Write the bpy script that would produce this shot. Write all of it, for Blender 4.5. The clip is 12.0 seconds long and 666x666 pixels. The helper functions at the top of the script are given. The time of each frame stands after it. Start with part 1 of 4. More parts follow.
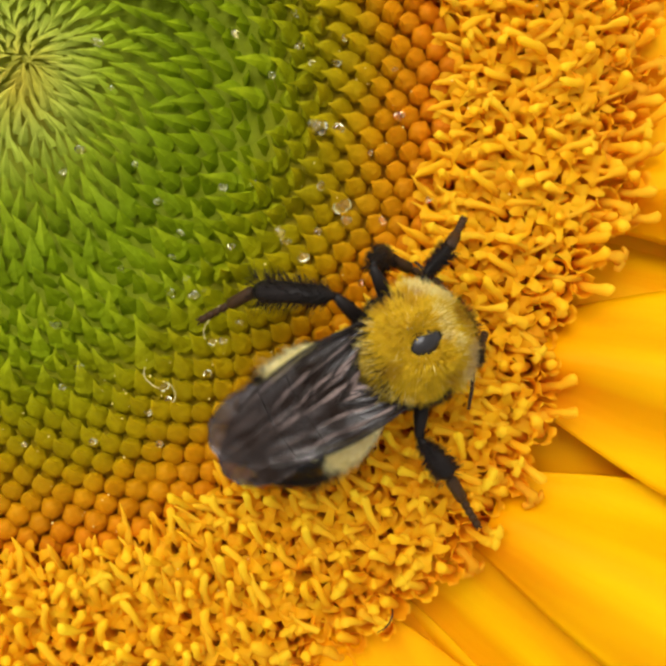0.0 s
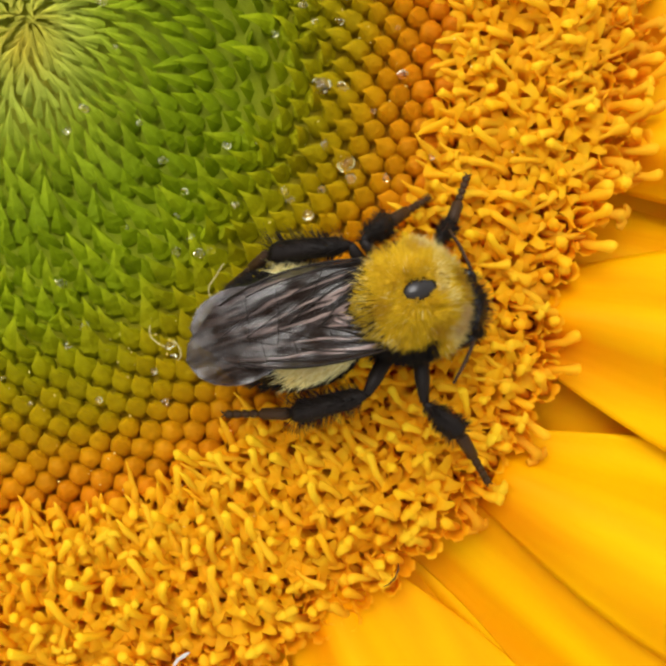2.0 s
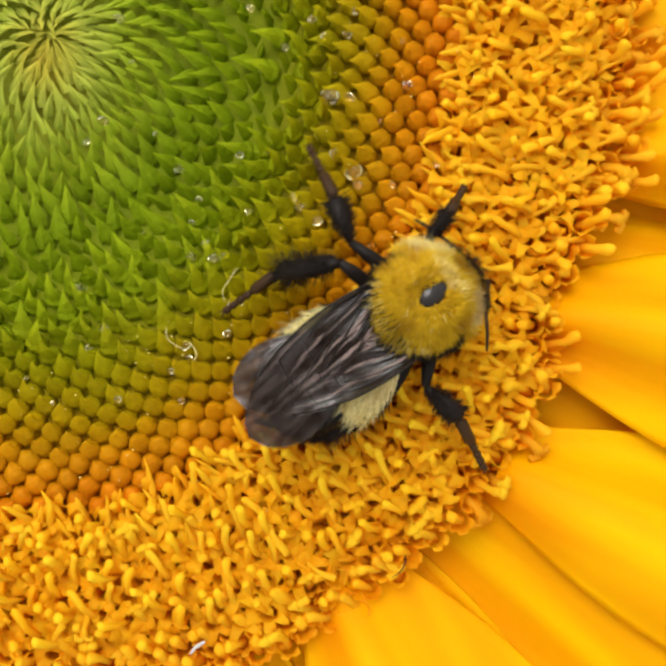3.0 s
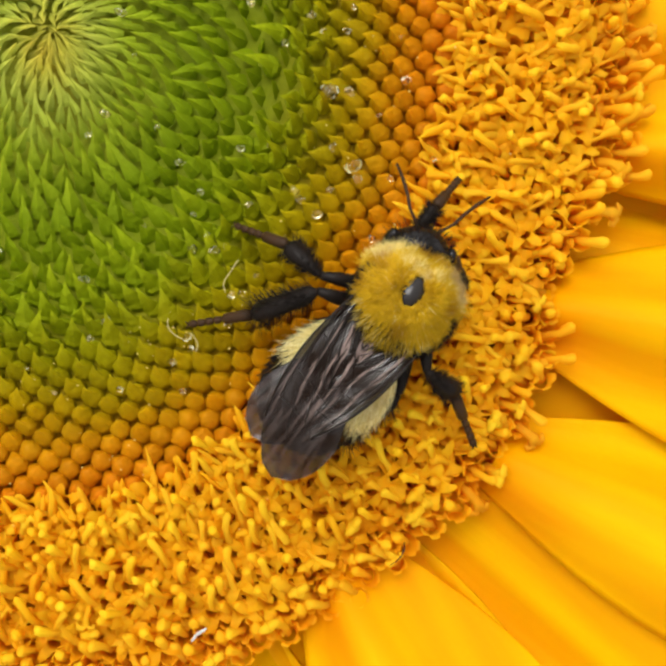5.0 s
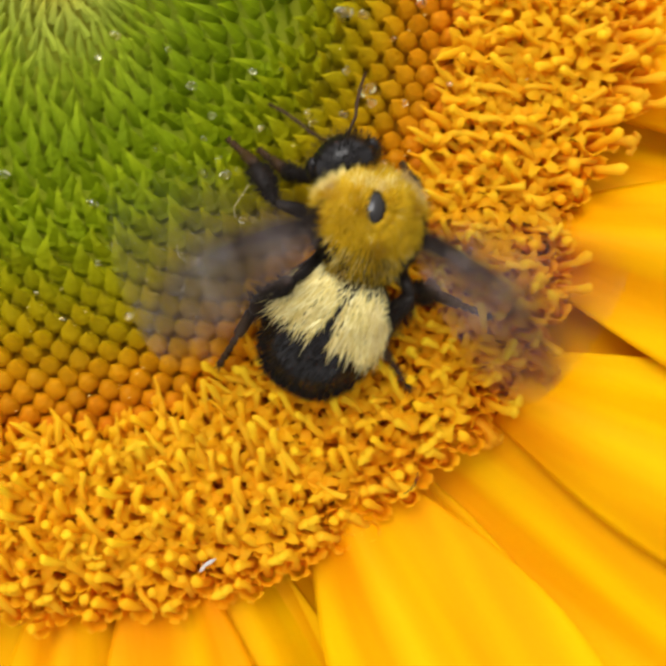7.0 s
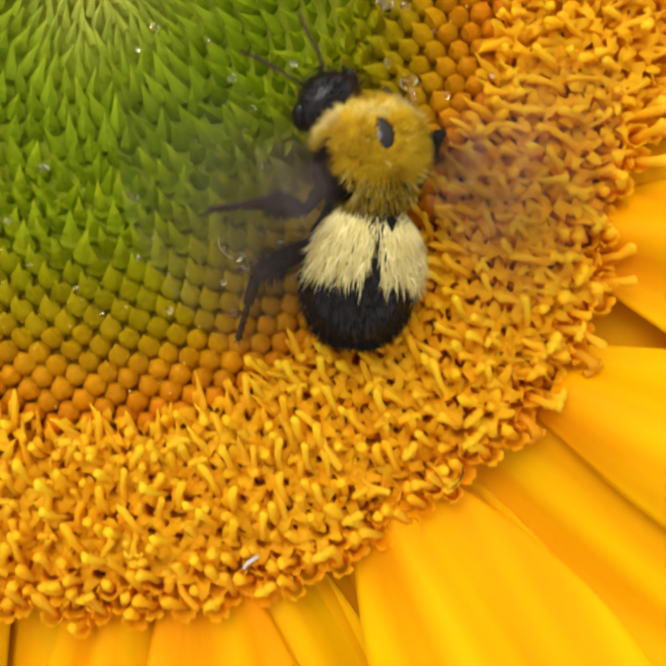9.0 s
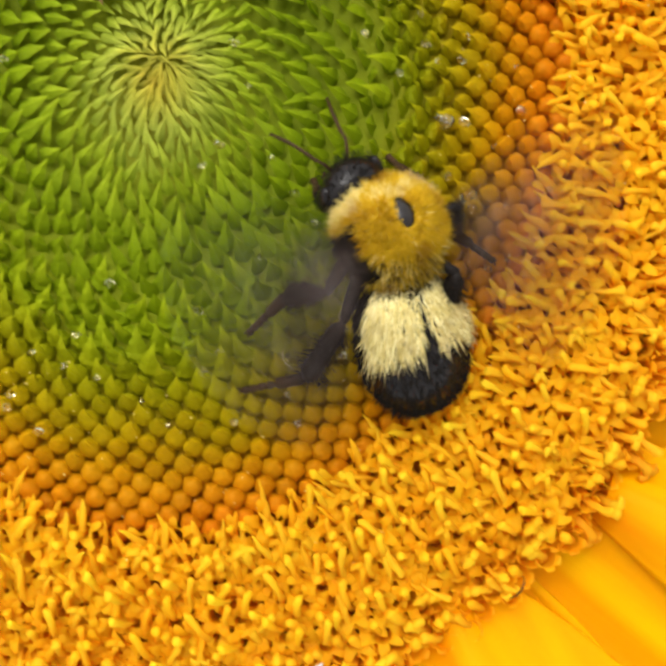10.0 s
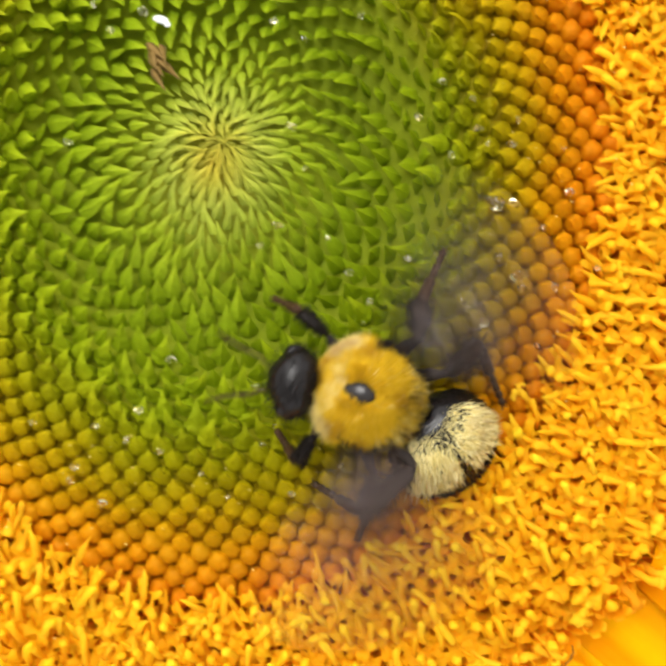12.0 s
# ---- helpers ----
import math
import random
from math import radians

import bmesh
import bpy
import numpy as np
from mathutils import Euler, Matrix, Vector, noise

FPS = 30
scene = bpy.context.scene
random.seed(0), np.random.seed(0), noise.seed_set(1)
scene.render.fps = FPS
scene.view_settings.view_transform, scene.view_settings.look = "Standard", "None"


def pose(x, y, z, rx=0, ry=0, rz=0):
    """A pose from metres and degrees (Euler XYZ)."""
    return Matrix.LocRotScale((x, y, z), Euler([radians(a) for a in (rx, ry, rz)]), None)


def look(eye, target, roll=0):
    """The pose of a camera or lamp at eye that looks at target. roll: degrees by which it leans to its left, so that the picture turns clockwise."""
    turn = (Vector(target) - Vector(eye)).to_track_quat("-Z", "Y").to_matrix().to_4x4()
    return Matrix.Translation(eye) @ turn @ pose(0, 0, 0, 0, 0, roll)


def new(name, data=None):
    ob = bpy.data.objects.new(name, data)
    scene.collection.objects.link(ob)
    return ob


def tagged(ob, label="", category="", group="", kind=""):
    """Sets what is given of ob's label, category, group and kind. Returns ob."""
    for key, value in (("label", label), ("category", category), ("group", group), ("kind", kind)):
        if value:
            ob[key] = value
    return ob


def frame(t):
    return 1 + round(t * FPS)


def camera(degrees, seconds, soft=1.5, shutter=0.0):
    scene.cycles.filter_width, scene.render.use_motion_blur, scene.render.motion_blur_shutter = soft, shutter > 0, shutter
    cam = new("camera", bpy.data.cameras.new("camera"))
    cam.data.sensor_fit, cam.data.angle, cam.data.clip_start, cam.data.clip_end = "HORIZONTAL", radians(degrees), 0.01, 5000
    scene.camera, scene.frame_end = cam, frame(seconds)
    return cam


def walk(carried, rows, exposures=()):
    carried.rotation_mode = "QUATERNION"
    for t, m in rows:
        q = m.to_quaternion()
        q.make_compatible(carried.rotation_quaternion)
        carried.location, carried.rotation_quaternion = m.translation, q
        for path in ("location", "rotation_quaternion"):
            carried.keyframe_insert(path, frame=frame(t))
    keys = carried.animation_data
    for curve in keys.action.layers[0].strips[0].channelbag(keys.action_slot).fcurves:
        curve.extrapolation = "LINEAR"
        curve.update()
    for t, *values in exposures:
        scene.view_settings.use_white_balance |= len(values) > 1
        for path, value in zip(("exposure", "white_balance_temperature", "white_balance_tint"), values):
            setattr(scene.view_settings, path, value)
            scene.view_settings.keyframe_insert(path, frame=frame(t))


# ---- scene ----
MM = 0.001
cam = camera(45.0, 12.0, soft=3.1, shutter=1.0)
# seconds, eye in millimetres from the flower's heart, and the lens's small turns
CAM_ROWS = [
    (0.0, 19.59, -15.87, 48.28, 0.0, 0.0, 0.0),
    (0.5, 19.38, -16.39, 48.06, -0.14, -0.29, 0.02),
    (0.8, 19.48, -17.96, 47.8, -0.2, -0.22, -0.06),
    (1.0, 19.45, -19.11, 47.69, -0.24, -0.19, -0.1),
    (1.5, 18.32, -18.72, 47.66, -0.02, -0.23, -0.21),
    (2.0, 19.01, -18.17, 48.52, -0.29, -0.35, -0.28),
    (2.5, 18.73, -18.11, 49.52, -0.06, 0.04, -0.56),
    (3.0, 19.0, -18.22, 50.52, -0.14, 0.29, -0.53),
    (3.2, 19.7, -18.09, 51.1, -0.14, 0.29, -0.52),
    (4.8, 18.1, -19.0, 50.8, -0.19, -0.69, -0.5),
    (5.0, 18.15, -18.72, 51.27, -0.19, -0.69, -0.5),
    (5.5, 17.92, -19.46, 51.02, -0.09, -0.42, -0.47),
    (6.0, 17.89, -19.87, 51.05, -0.15, -0.58, -0.39),
    (6.5, 17.39, -21.8, 50.92, -0.11, -0.75, -0.27),
    (6.7, 18.1, -23.3, 50.7, 0.0, -0.62, -0.23),
    (7.0, 17.46, -23.54, 50.36, 0.07, -0.57, -0.18),
    (7.2, 16.48, -23.86, 50.3, 0.1, -0.6, -0.18),
    (8.8, 15.7, -24.5, 49.85, 0.44, -0.74, -0.43),
    (9.0, 14.65, -24.21, 49.85, 0.44, -0.74, -0.45),
    (9.5, 15.73, -20.31, 50.1, -0.23, -1.02, -0.64),
    (9.7, 13.53, -20.22, 50.2, -0.23, -1.02, -0.64),
    (9.8, 12.56, -20.05, 50.5, 0.25, -0.67, -0.64),
    (9.9, 11.65, -18.23, 50.7, 0.25, -0.67, -0.64),
    (10.0, 10.9, -17.05, 50.8, 0.25, -0.67, -0.64),
    (10.5, 10.42, -16.74, 50.97, -0.08, -0.66, -0.81),
    (11.0, 8.58, -14.44, 51.48, 0.18, -0.66, -0.69),
    (11.2, 8.24, -13.61, 51.6, 0.18, -0.66, -0.72),
    (11.5, 9.08, -12.83, 51.76, -0.16, -0.69, -0.81),
    (12.0, 7.46, -12.08, 52.39, 0.16, -0.64, -0.58),
]
walk(cam, [(t, pose(x * MM, y * MM, z * MM, rx, ry, rz)) for t, x, y, z, rx, ry, rz in CAM_ROWS],
     [(0.0, 0.0), (7.0, 0.0), (9.5, -0.06), (10.0, 0.14), (10.5, 0.22), (12.0, 0.34)])

# ---- light: a bright, thinly clouded sky ----
world = bpy.data.worlds.new("sky")
scene.world = world
world.use_nodes = True
sky = world.node_tree.nodes.new("ShaderNodeTexSky")
sky.sky_type = "NISHITA"
sky.sun_disc = False
sky.sun_elevation, sky.sun_rotation = radians(61.1), radians(-20.6)
sky.air_density, sky.dust_density = 1.0, 3.0
backing = world.node_tree.nodes["Background"]
haze = world.node_tree.nodes.new("ShaderNodeHueSaturation")
haze.inputs["Saturation"].default_value = 0.04
world.node_tree.links.new(sky.outputs[0], haze.inputs["Color"])
world.node_tree.links.new(haze.outputs[0], backing.inputs[0])
backing.inputs[1].default_value = 0.235
sun = new("sun", bpy.data.lights.new("sun", "SUN"))
sun.data.energy, sun.data.angle, sun.data.color = 1.2, radians(34), (1.0, 0.96, 0.88)
sun.matrix_world = look((-0.12, 0.32, 0.62), (0, 0, 0))


# ---- materials ----
class Nodes:
    """A material's node tree, with short ways to add and join nodes."""

    def __init__(self, name):
        self.mat = bpy.data.materials.new(name)
        self.mat.use_nodes = True
        self.tree = self.mat.node_tree
        self.bsdf = self.tree.nodes["Principled BSDF"]
        self.out = self.tree.nodes["Material Output"]

    def add(self, kind, **inputs):
        node = self.tree.nodes.new(kind)
        for key, value in inputs.items():
            self.put(node, key.replace("_", " "), value)
        return node

    def put(self, node, key, value):
        socket = node.inputs[int(key)] if key.isdigit() else node.inputs[key]
        if isinstance(value, bpy.types.NodeSocket):
            self.tree.links.new(value, socket)
        else:
            socket.default_value = value

    def math(self, op, a, b=0.0):
        node = self.tree.nodes.new("ShaderNodeMath")
        node.operation = op
        self.put(node, "0", a)
        self.put(node, "1", b)
        return node.outputs[0]

    def ramp(self, fac, stops):
        node = self.tree.nodes.new("ShaderNodeValToRGB")
        line = node.color_ramp
        while len(line.elements) < len(stops):
            line.elements.new(0.5)
        for e, (p, c) in zip(line.elements, stops):
            e.position, e.color = p, (*c, 1)
        self.tree.links.new(fac, node.inputs[0])
        return node.outputs[0]

    def mix(self, fac, a, b, how="MIX"):
        node = self.tree.nodes.new("ShaderNodeMix")
        node.data_type, node.blend_type = "RGBA", how
        self.put(node, "0", fac)
        for k, v in ((6, a), (7, b)):
            self.put(node, str(k), (*v, 1) if isinstance(v, tuple) else v)
        return node.outputs[2]

    def noise(self, scale, detail=2.0, where=None):
        node = self.add("ShaderNodeTexNoise", Scale=scale, Detail=detail)
        if where is not None:
            self.tree.links.new(where, node.inputs["Vector"])
        return node.outputs[0]

    def bump(self, height, strength=0.3, distance=0.0001):
        node = self.add("ShaderNodeBump", Height=height, Strength=strength, Distance=distance)
        self.put(self.bsdf, "Normal", node.outputs[0])

    def finish(self, color, rough=0.5, **more):
        self.put(self.bsdf, "Base Color", (*color, 1) if isinstance(color, tuple) else color)
        self.put(self.bsdf, "Roughness", rough)
        for key, value in more.items():
            self.put(self.bsdf, key.replace("_", " "), value)
        return self.mat

    def translucent(self, color, share):
        """Lets part of the light through the sheet."""
        thin = self.add("ShaderNodeBsdfTranslucent", Color=color)
        both = self.add("ShaderNodeMixShader", Fac=share)
        self.tree.links.new(self.bsdf.outputs[0], both.inputs[1])
        self.tree.links.new(thin.outputs[0], both.inputs[2])
        self.tree.links.new(both.outputs[0], self.out.inputs[0])


# the head's oval: its heart lies off the middle, and it is longer one way
MID_X, MID_Y, WIDE, LONG = 0.93, 0.80, 0.9436, 1.0556
GOLDEN, PITCH, PHASE = math.pi * (3 - math.sqrt(5)), 0.7236, 1.0637
RING_IN, RING_OUT = 27.4, 40.0


def ring_coordinate(n):
    """How far out on the flower's oval a spot lies: 0 at the middle, 1 at 50 mm."""
    place = n.add("ShaderNodeNewGeometry").outputs["Position"]
    parts = n.add("ShaderNodeSeparateXYZ", Vector=place)
    x = n.math("DIVIDE", n.math("SUBTRACT", parts.outputs[0], (MID_X - 0.8) * MM), WIDE * MM * 50)
    y = n.math("DIVIDE", n.math("SUBTRACT", parts.outputs[1], (MID_Y - 1.3) * MM), LONG * MM * 50)
    d = n.math("SQRT", n.math("ADD", n.math("MULTIPLY", x, x), n.math("MULTIPLY", y, y)))
    wander = n.math("MULTIPLY", n.math("SUBTRACT", n.noise(140.0, 2.0, place), 0.5), 0.06)
    return n.math("ADD", d, wander), place


def disc_material(name, random_socket, depth=(1.0, 1.0, 1.0)):
    """Green at the heart, through olive, to orange at the ring of open florets."""
    n = Nodes(name)
    d, place = ring_coordinate(n)
    color = n.ramp(d, [(0.0, (0.78, 0.66, 0.08)), (0.065, (0.62, 0.70, 0.10)), (0.12, (0.46, 0.59, 0.026)), (0.20, (0.345, 0.485, 0.010)), (0.31, (0.315, 0.42, 0.006)),
                       (0.38, (0.38, 0.37, 0.003)), (0.445, (0.50, 0.345, 0.002)), (0.49, (0.64, 0.30, 0.002)), (0.545, (0.68, 0.235, 0.002)), (0.60, (0.64, 0.175, 0.002)), (0.80, (0.64, 0.165, 0.002))])
    # yellower tips; the shade between the scales is painted in as darker feet
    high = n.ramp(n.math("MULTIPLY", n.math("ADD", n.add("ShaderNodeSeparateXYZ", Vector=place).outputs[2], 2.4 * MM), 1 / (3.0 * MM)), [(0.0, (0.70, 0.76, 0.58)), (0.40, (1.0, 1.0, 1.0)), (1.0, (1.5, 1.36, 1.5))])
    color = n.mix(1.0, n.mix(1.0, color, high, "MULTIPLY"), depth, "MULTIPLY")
    vary = random_socket(n)
    color = n.mix(vary, n.mix(1.0, color, (0.92, 0.90, 0.9), "MULTIPLY"), n.mix(1.0, color, (1.12, 1.08, 1.0), "MULTIPLY"))
    fine = n.noise(2600.0, 3.0, place)
    color = n.mix(n.math("MULTIPLY", fine, 0.7), color, n.mix(1.0, color, (0.62, 0.60, 0.5), "MULTIPLY"))
    n.bump(n.noise(3000.0, 4.0, place), 0.75, 0.00022)
    mat = n.finish(color, 0.5, Specular_IOR_Level=0.1)
    n.translucent(color, 0.38)
    return mat


def by_object(n):
    return n.add("ShaderNodeObjectInfo").outputs["Random"]


def by_island(n):
    return n.add("ShaderNodeNewGeometry").outputs["Random Per Island"]


def floret_material(name, random_socket, light, deep):
    n = Nodes(name)
    place = n.add("ShaderNodeNewGeometry").outputs["Position"]
    vary = random_socket(n)
    color = n.mix(vary, light, deep)
    # deeper orange low down, lighter and yellower towards the top
    height_tint = n.ramp(n.math("MULTIPLY", n.math("ADD", n.add("ShaderNodeSeparateXYZ", Vector=place).outputs[2], 1.2 * MM), 1 / (2.4 * MM)), [(0.0, (0.96, 0.80, 0.9)), (0.28, (1.0, 0.96, 1.0)), (1.0, (1.02, 1.17, 1.4))])
    color = n.mix(1.0, color, height_tint, "MULTIPLY")
    fine = n.noise(1800.0, 3.0, place)
    color = n.mix(n.math("MULTIPLY", fine, 0.5), color, n.mix(1.0, color, (0.9, 0.62, 0.5), "MULTIPLY"))
    n.bump(n.noise(6000.0, 2.0, place), 0.2, 0.00005)
    mat = n.finish(color, 0.55, Specular_IOR_Level=0.1)
    n.translucent(color, 0.52)
    return mat


def petal_material():
    n = Nodes("petal")
    where = n.add("ShaderNodeTexCoord").outputs["Object"]
    stretch = n.add("ShaderNodeMapping", Vector=where)
    stretch.inputs["Scale"].default_value = (0.06, 1.0, 1.0)
    lines = n.noise(1500.0, 3.0, stretch.outputs[0])
    broad = n.noise(90.0, 2.0, where)
    color = n.mix(lines, (0.96, 0.48, 0.0), (0.98, 0.60, 0.0))
    along = n.add("ShaderNodeSeparateXYZ", Vector=where).outputs[0]
    young = n.ramp(n.math("MULTIPLY", along, 40.0), [(0.0, (0.86, 0.34, 0.0)), (0.2, (0.95, 0.54, 0.0)), (0.45, (0.98, 0.60, 0.0)), (1.0, (0.98, 0.66, 0.0))])
    color = n.mix(n.math("ADD", n.math("MULTIPLY", broad, 0.5), 0.3), color, young)
    bands = n.noise(260.0, 1.0, stretch.outputs[0])
    color = n.mix(n.ramp(bands, [(0.38, (0.0, 0.0, 0.0)), (0.62, (0.8, 0.8, 0.8))]), color, n.mix(1.0, color, (0.91, 0.64, 1.0), "MULTIPLY"))
    n.bump(lines, 0.25, 0.0002)
    mat = n.finish(color, 0.6, Specular_IOR_Level=0.06)
    n.translucent(n.mix(0.5, color, (0.9, 0.36, 0.0)), 0.28)
    return mat


def plain(name, light, dark, rough, scale=2500.0, bump=0.2, **more):
    n = Nodes(name)
    where = n.add("ShaderNodeTexCoord").outputs["Object"]
    fine = n.noise(scale, 3.0, where)
    broad = n.noise(scale / 8, 2.0, where)
    color = n.mix(broad, n.mix(fine, dark, light), light)
    n.bump(fine, bump, 0.00006)
    return n.finish(color, rough, **more)


def fur_material(name, a, b, rough=0.55, matted=0.75):
    n = Nodes(name)
    color = n.mix(by_island(n), a, b)
    # matted, browner tufts among the clean ones
    clump = n.noise(520.0, 3.0, n.add("ShaderNodeTexCoord").outputs["Object"])
    color = n.mix(n.ramp(clump, [(0.50, (0.0, 0.0, 0.0)), (0.68, (matted, matted, matted))]), color, n.mix(1.0, color, (0.50, 0.36, 0.5), "MULTIPLY"))
    return n.finish(color, rough, Specular_IOR_Level=0.12)


def wing_material():
    """Smoky film: dark, wrinkled and shiny, and half clear."""
    n = Nodes("wing_film")
    where = n.add("ShaderNodeTexCoord").outputs["Object"]
    stretch = n.add("ShaderNodeMapping", Vector=where)
    stretch.inputs["Scale"].default_value = (0.11, 1.0, 1.0)
    broad = n.noise(450.0, 3.0, where)
    crease = n.noise(900.0, 3.0, stretch.outputs[0])
    color = n.mix(broad, (0.010, 0.006, 0.004), (0.034, 0.022, 0.017))
    reach = n.ramp(n.math("MULTIPLY", n.add("ShaderNodeSeparateXYZ", Vector=where).outputs[0], 1 / (12.0 * MM)), [(0.35, (1.0, 1.0, 1.0)), (0.75, (0.12, 0.12, 0.12))])
    # pale streaks: pinkish membrane, plus glints on the folds painted into the colour
    pale = n.mix(1.0, n.ramp(crease, [(0.47, (0.0, 0.0, 0.0)), (0.51, (0.8, 0.8, 0.8)), (0.53, (1.0, 1.0, 1.0)), (0.55, (0.0, 0.0, 0.0))]), reach, "MULTIPLY")
    color = n.mix(pale, color, (0.40, 0.29, 0.25))
    n.bump(crease, 1.0, 0.00024)
    shine = n.ramp(broad, [(0.42, (0.02, 0.02, 0.02)), (0.64, (0.50, 0.50, 0.50))])
    return n.finish(color, 0.20, Alpha=0.68, Specular_IOR_Level=shine)


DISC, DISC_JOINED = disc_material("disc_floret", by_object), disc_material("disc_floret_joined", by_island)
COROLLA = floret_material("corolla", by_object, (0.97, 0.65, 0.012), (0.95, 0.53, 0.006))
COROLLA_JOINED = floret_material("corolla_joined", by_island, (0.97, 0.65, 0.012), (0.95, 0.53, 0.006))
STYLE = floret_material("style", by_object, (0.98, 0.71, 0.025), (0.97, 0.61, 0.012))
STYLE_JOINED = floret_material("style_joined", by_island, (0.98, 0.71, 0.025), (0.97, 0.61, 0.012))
PETAL = petal_material()
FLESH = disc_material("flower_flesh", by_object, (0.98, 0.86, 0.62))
CALYX = plain("calyx_green", (0.10, 0.17, 0.02), (0.06, 0.11, 0.015), 0.6, 600.0)
WING = wing_material()
VEIN = plain("wing_vein", (0.012, 0.007, 0.004), (0.006, 0.004, 0.003), 0.4, Specular_IOR_Level=0.2)
CHITIN = plain("black_chitin", (0.012, 0.009, 0.008), (0.005, 0.004, 0.004), 0.22, 3500.0, 0.3, Specular_IOR_Level=0.3)
SHIELD = plain("bare_shield", (0.022, 0.018, 0.016), (0.008, 0.007, 0.006), 0.13, 2500.0, 0.35, Specular_IOR_Level=0.35)
LEG = plain("leg_chitin", (0.014, 0.010, 0.008), (0.006, 0.005, 0.004), 0.38, 4500.0, 0.4, Specular_IOR_Level=0.09)
TARSUS = plain("tarsus_chitin", (0.052, 0.026, 0.011), (0.018, 0.010, 0.005), 0.42, 4500.0, 0.3, Specular_IOR_Level=0.1)
SKIN = plain("thorax_skin", (0.20, 0.115, 0.012), (0.10, 0.06, 0.008), 0.6)
YELLOW_FUR = fur_material("yellow_fur", (0.55, 0.33, 0.005), (0.77, 0.485, 0.020))
CREAM_FUR = fur_material("cream_fur", (0.72, 0.57, 0.17), (0.96, 0.86, 0.45), matted=0.25)
COLLAR_FUR = fur_material("collar_fur", (0.70, 0.50, 0.09), (0.88, 0.72, 0.27))
BLACK_FUR = fur_material("black_fur", (0.006, 0.005, 0.004), (0.016, 0.012, 0.008), 0.5)


def water_material():
    n = Nodes("dew")
    return n.finish((1.0, 0.92, 0.58), 0.0, IOR=1.40, Transmission_Weight=1.0, Specular_IOR_Level=0.8)


WATER = water_material()


# ---- shapes, in millimetres: each is a list of points and a list of faces ----
def tube(points, radii, seg=8, flat=1.0):
    """A rounded tube along points, closed at both ends."""
    pts = [Vector(p) for p in points]
    verts, faces = [], []
    side = None
    for i, p in enumerate(pts):
        ahead = (pts[min(i + 1, len(pts) - 1)] - pts[max(i - 1, 0)]).normalized()
        if side is None:
            side = ahead.orthogonal().normalized()
        side = (side - ahead * side.dot(ahead)).normalized()
        other = ahead.cross(side)
        for k in range(seg):
            a = 2 * math.pi * k / seg
            verts.append(p + radii[i] * (math.cos(a) * side + flat * math.sin(a) * other))
    for i in range(len(pts) - 1):
        for k in range(seg):
            a, b = i * seg + k, i * seg + (k + 1) % seg
            faces.append((a, b, b + seg, a + seg))
    last = (len(pts) - 1) * seg
    faces.append(tuple(range(seg - 1, -1, -1)))
    faces.append(tuple(range(last, last + seg)))
    return verts, faces


def ellipsoid(rx, ry, rz, nu=16, nv=10, warp=None):
    verts, faces = [Vector((0, 0, rz))], []
    for j in range(1, nv):
        b = math.pi * j / nv
        for i in range(nu):
            a = 2 * math.pi * i / nu
            verts.append(Vector((rx * math.sin(b) * math.cos(a), ry * math.sin(b) * math.sin(a), rz * math.cos(b))))
    verts.append(Vector((0, 0, -rz)))
    for i in range(nu):
        k = (i + 1) % nu
        faces.append((0, 1 + i, 1 + k))
        for j in range(nv - 2):
            a, b = 1 + j * nu + i, 1 + j * nu + k
            faces.append((a, a + nu, b + nu, b))
        low = 1 + (nv - 2) * nu
        faces.append((low + i, len(verts) - 1, low + k))
    if warp:
        verts = [Vector(warp(v)) for v in verts]
    return verts, faces


def moved(shape, m):
    return [m @ Vector(v) for v in shape[0]], shape[1]


def rough(shape, size, seed):
    """The same shape, slightly uneven."""
    off = Vector((3.1 * seed, 1.7 * seed, 0.9 * seed))
    return [Vector(v) + size * noise.noise_vector(Vector(v) * 1.6 + off) + 0.4 * size * noise.noise_vector(Vector(v) * 4.5 + off) for v in shape[0]], shape[1]


def joined(shapes):
    verts, faces = [], []
    for v, f in shapes:
        base = len(verts)
        verts.extend(v)
        faces.extend(tuple(i + base for i in face) for face in f)
    return verts, faces


def mesh(name, shape, material, smooth=True):
    me = bpy.data.meshes.new(name)
    me.from_pydata([tuple(MM * c for c in v) for v in shape[0]], [], shape[1])
    me.materials.append(material)
    me.polygons.foreach_set("use_smooth", [smooth] * len(me.polygons))
    me.update()
    return me


def part(name, shape, material, parent, label="", smooth=True):
    ob = new(name, mesh(name, shape, material, smooth))
    ob.parent = parent
    return tagged(ob, label) if label else ob


def swing(m):
    """A pose whose place is in millimetres, in metres."""
    out = m.copy()
    out.translation = m.translation * MM
    return out


rng = random.Random(7)

# ---- the sunflower ----
flower = tagged(new("sunflower"), "open golden sunflower head, green at its heart, wet with dew", "flower")


def spiral_radii():
    """The spiral's radius, index by index: even outside, closer and closer packed towards the heart."""
    full = math.pi * PITCH ** 2
    start = 260
    r, n, radii = PITCH * math.sqrt(start), start, {}
    while r > 0.35:
        radii[n] = r
        near = min(1.0, r / 11)
        r -= full * (0.22 + 0.78 * near * near * (3 - 2 * near)) / (2 * math.pi * r)
        n -= 1
    n = start + 1
    while PITCH * math.sqrt(n) < RING_OUT + 0.8:
        radii[n] = PITCH * math.sqrt(n)
        n += 1
    return sorted(radii.items())


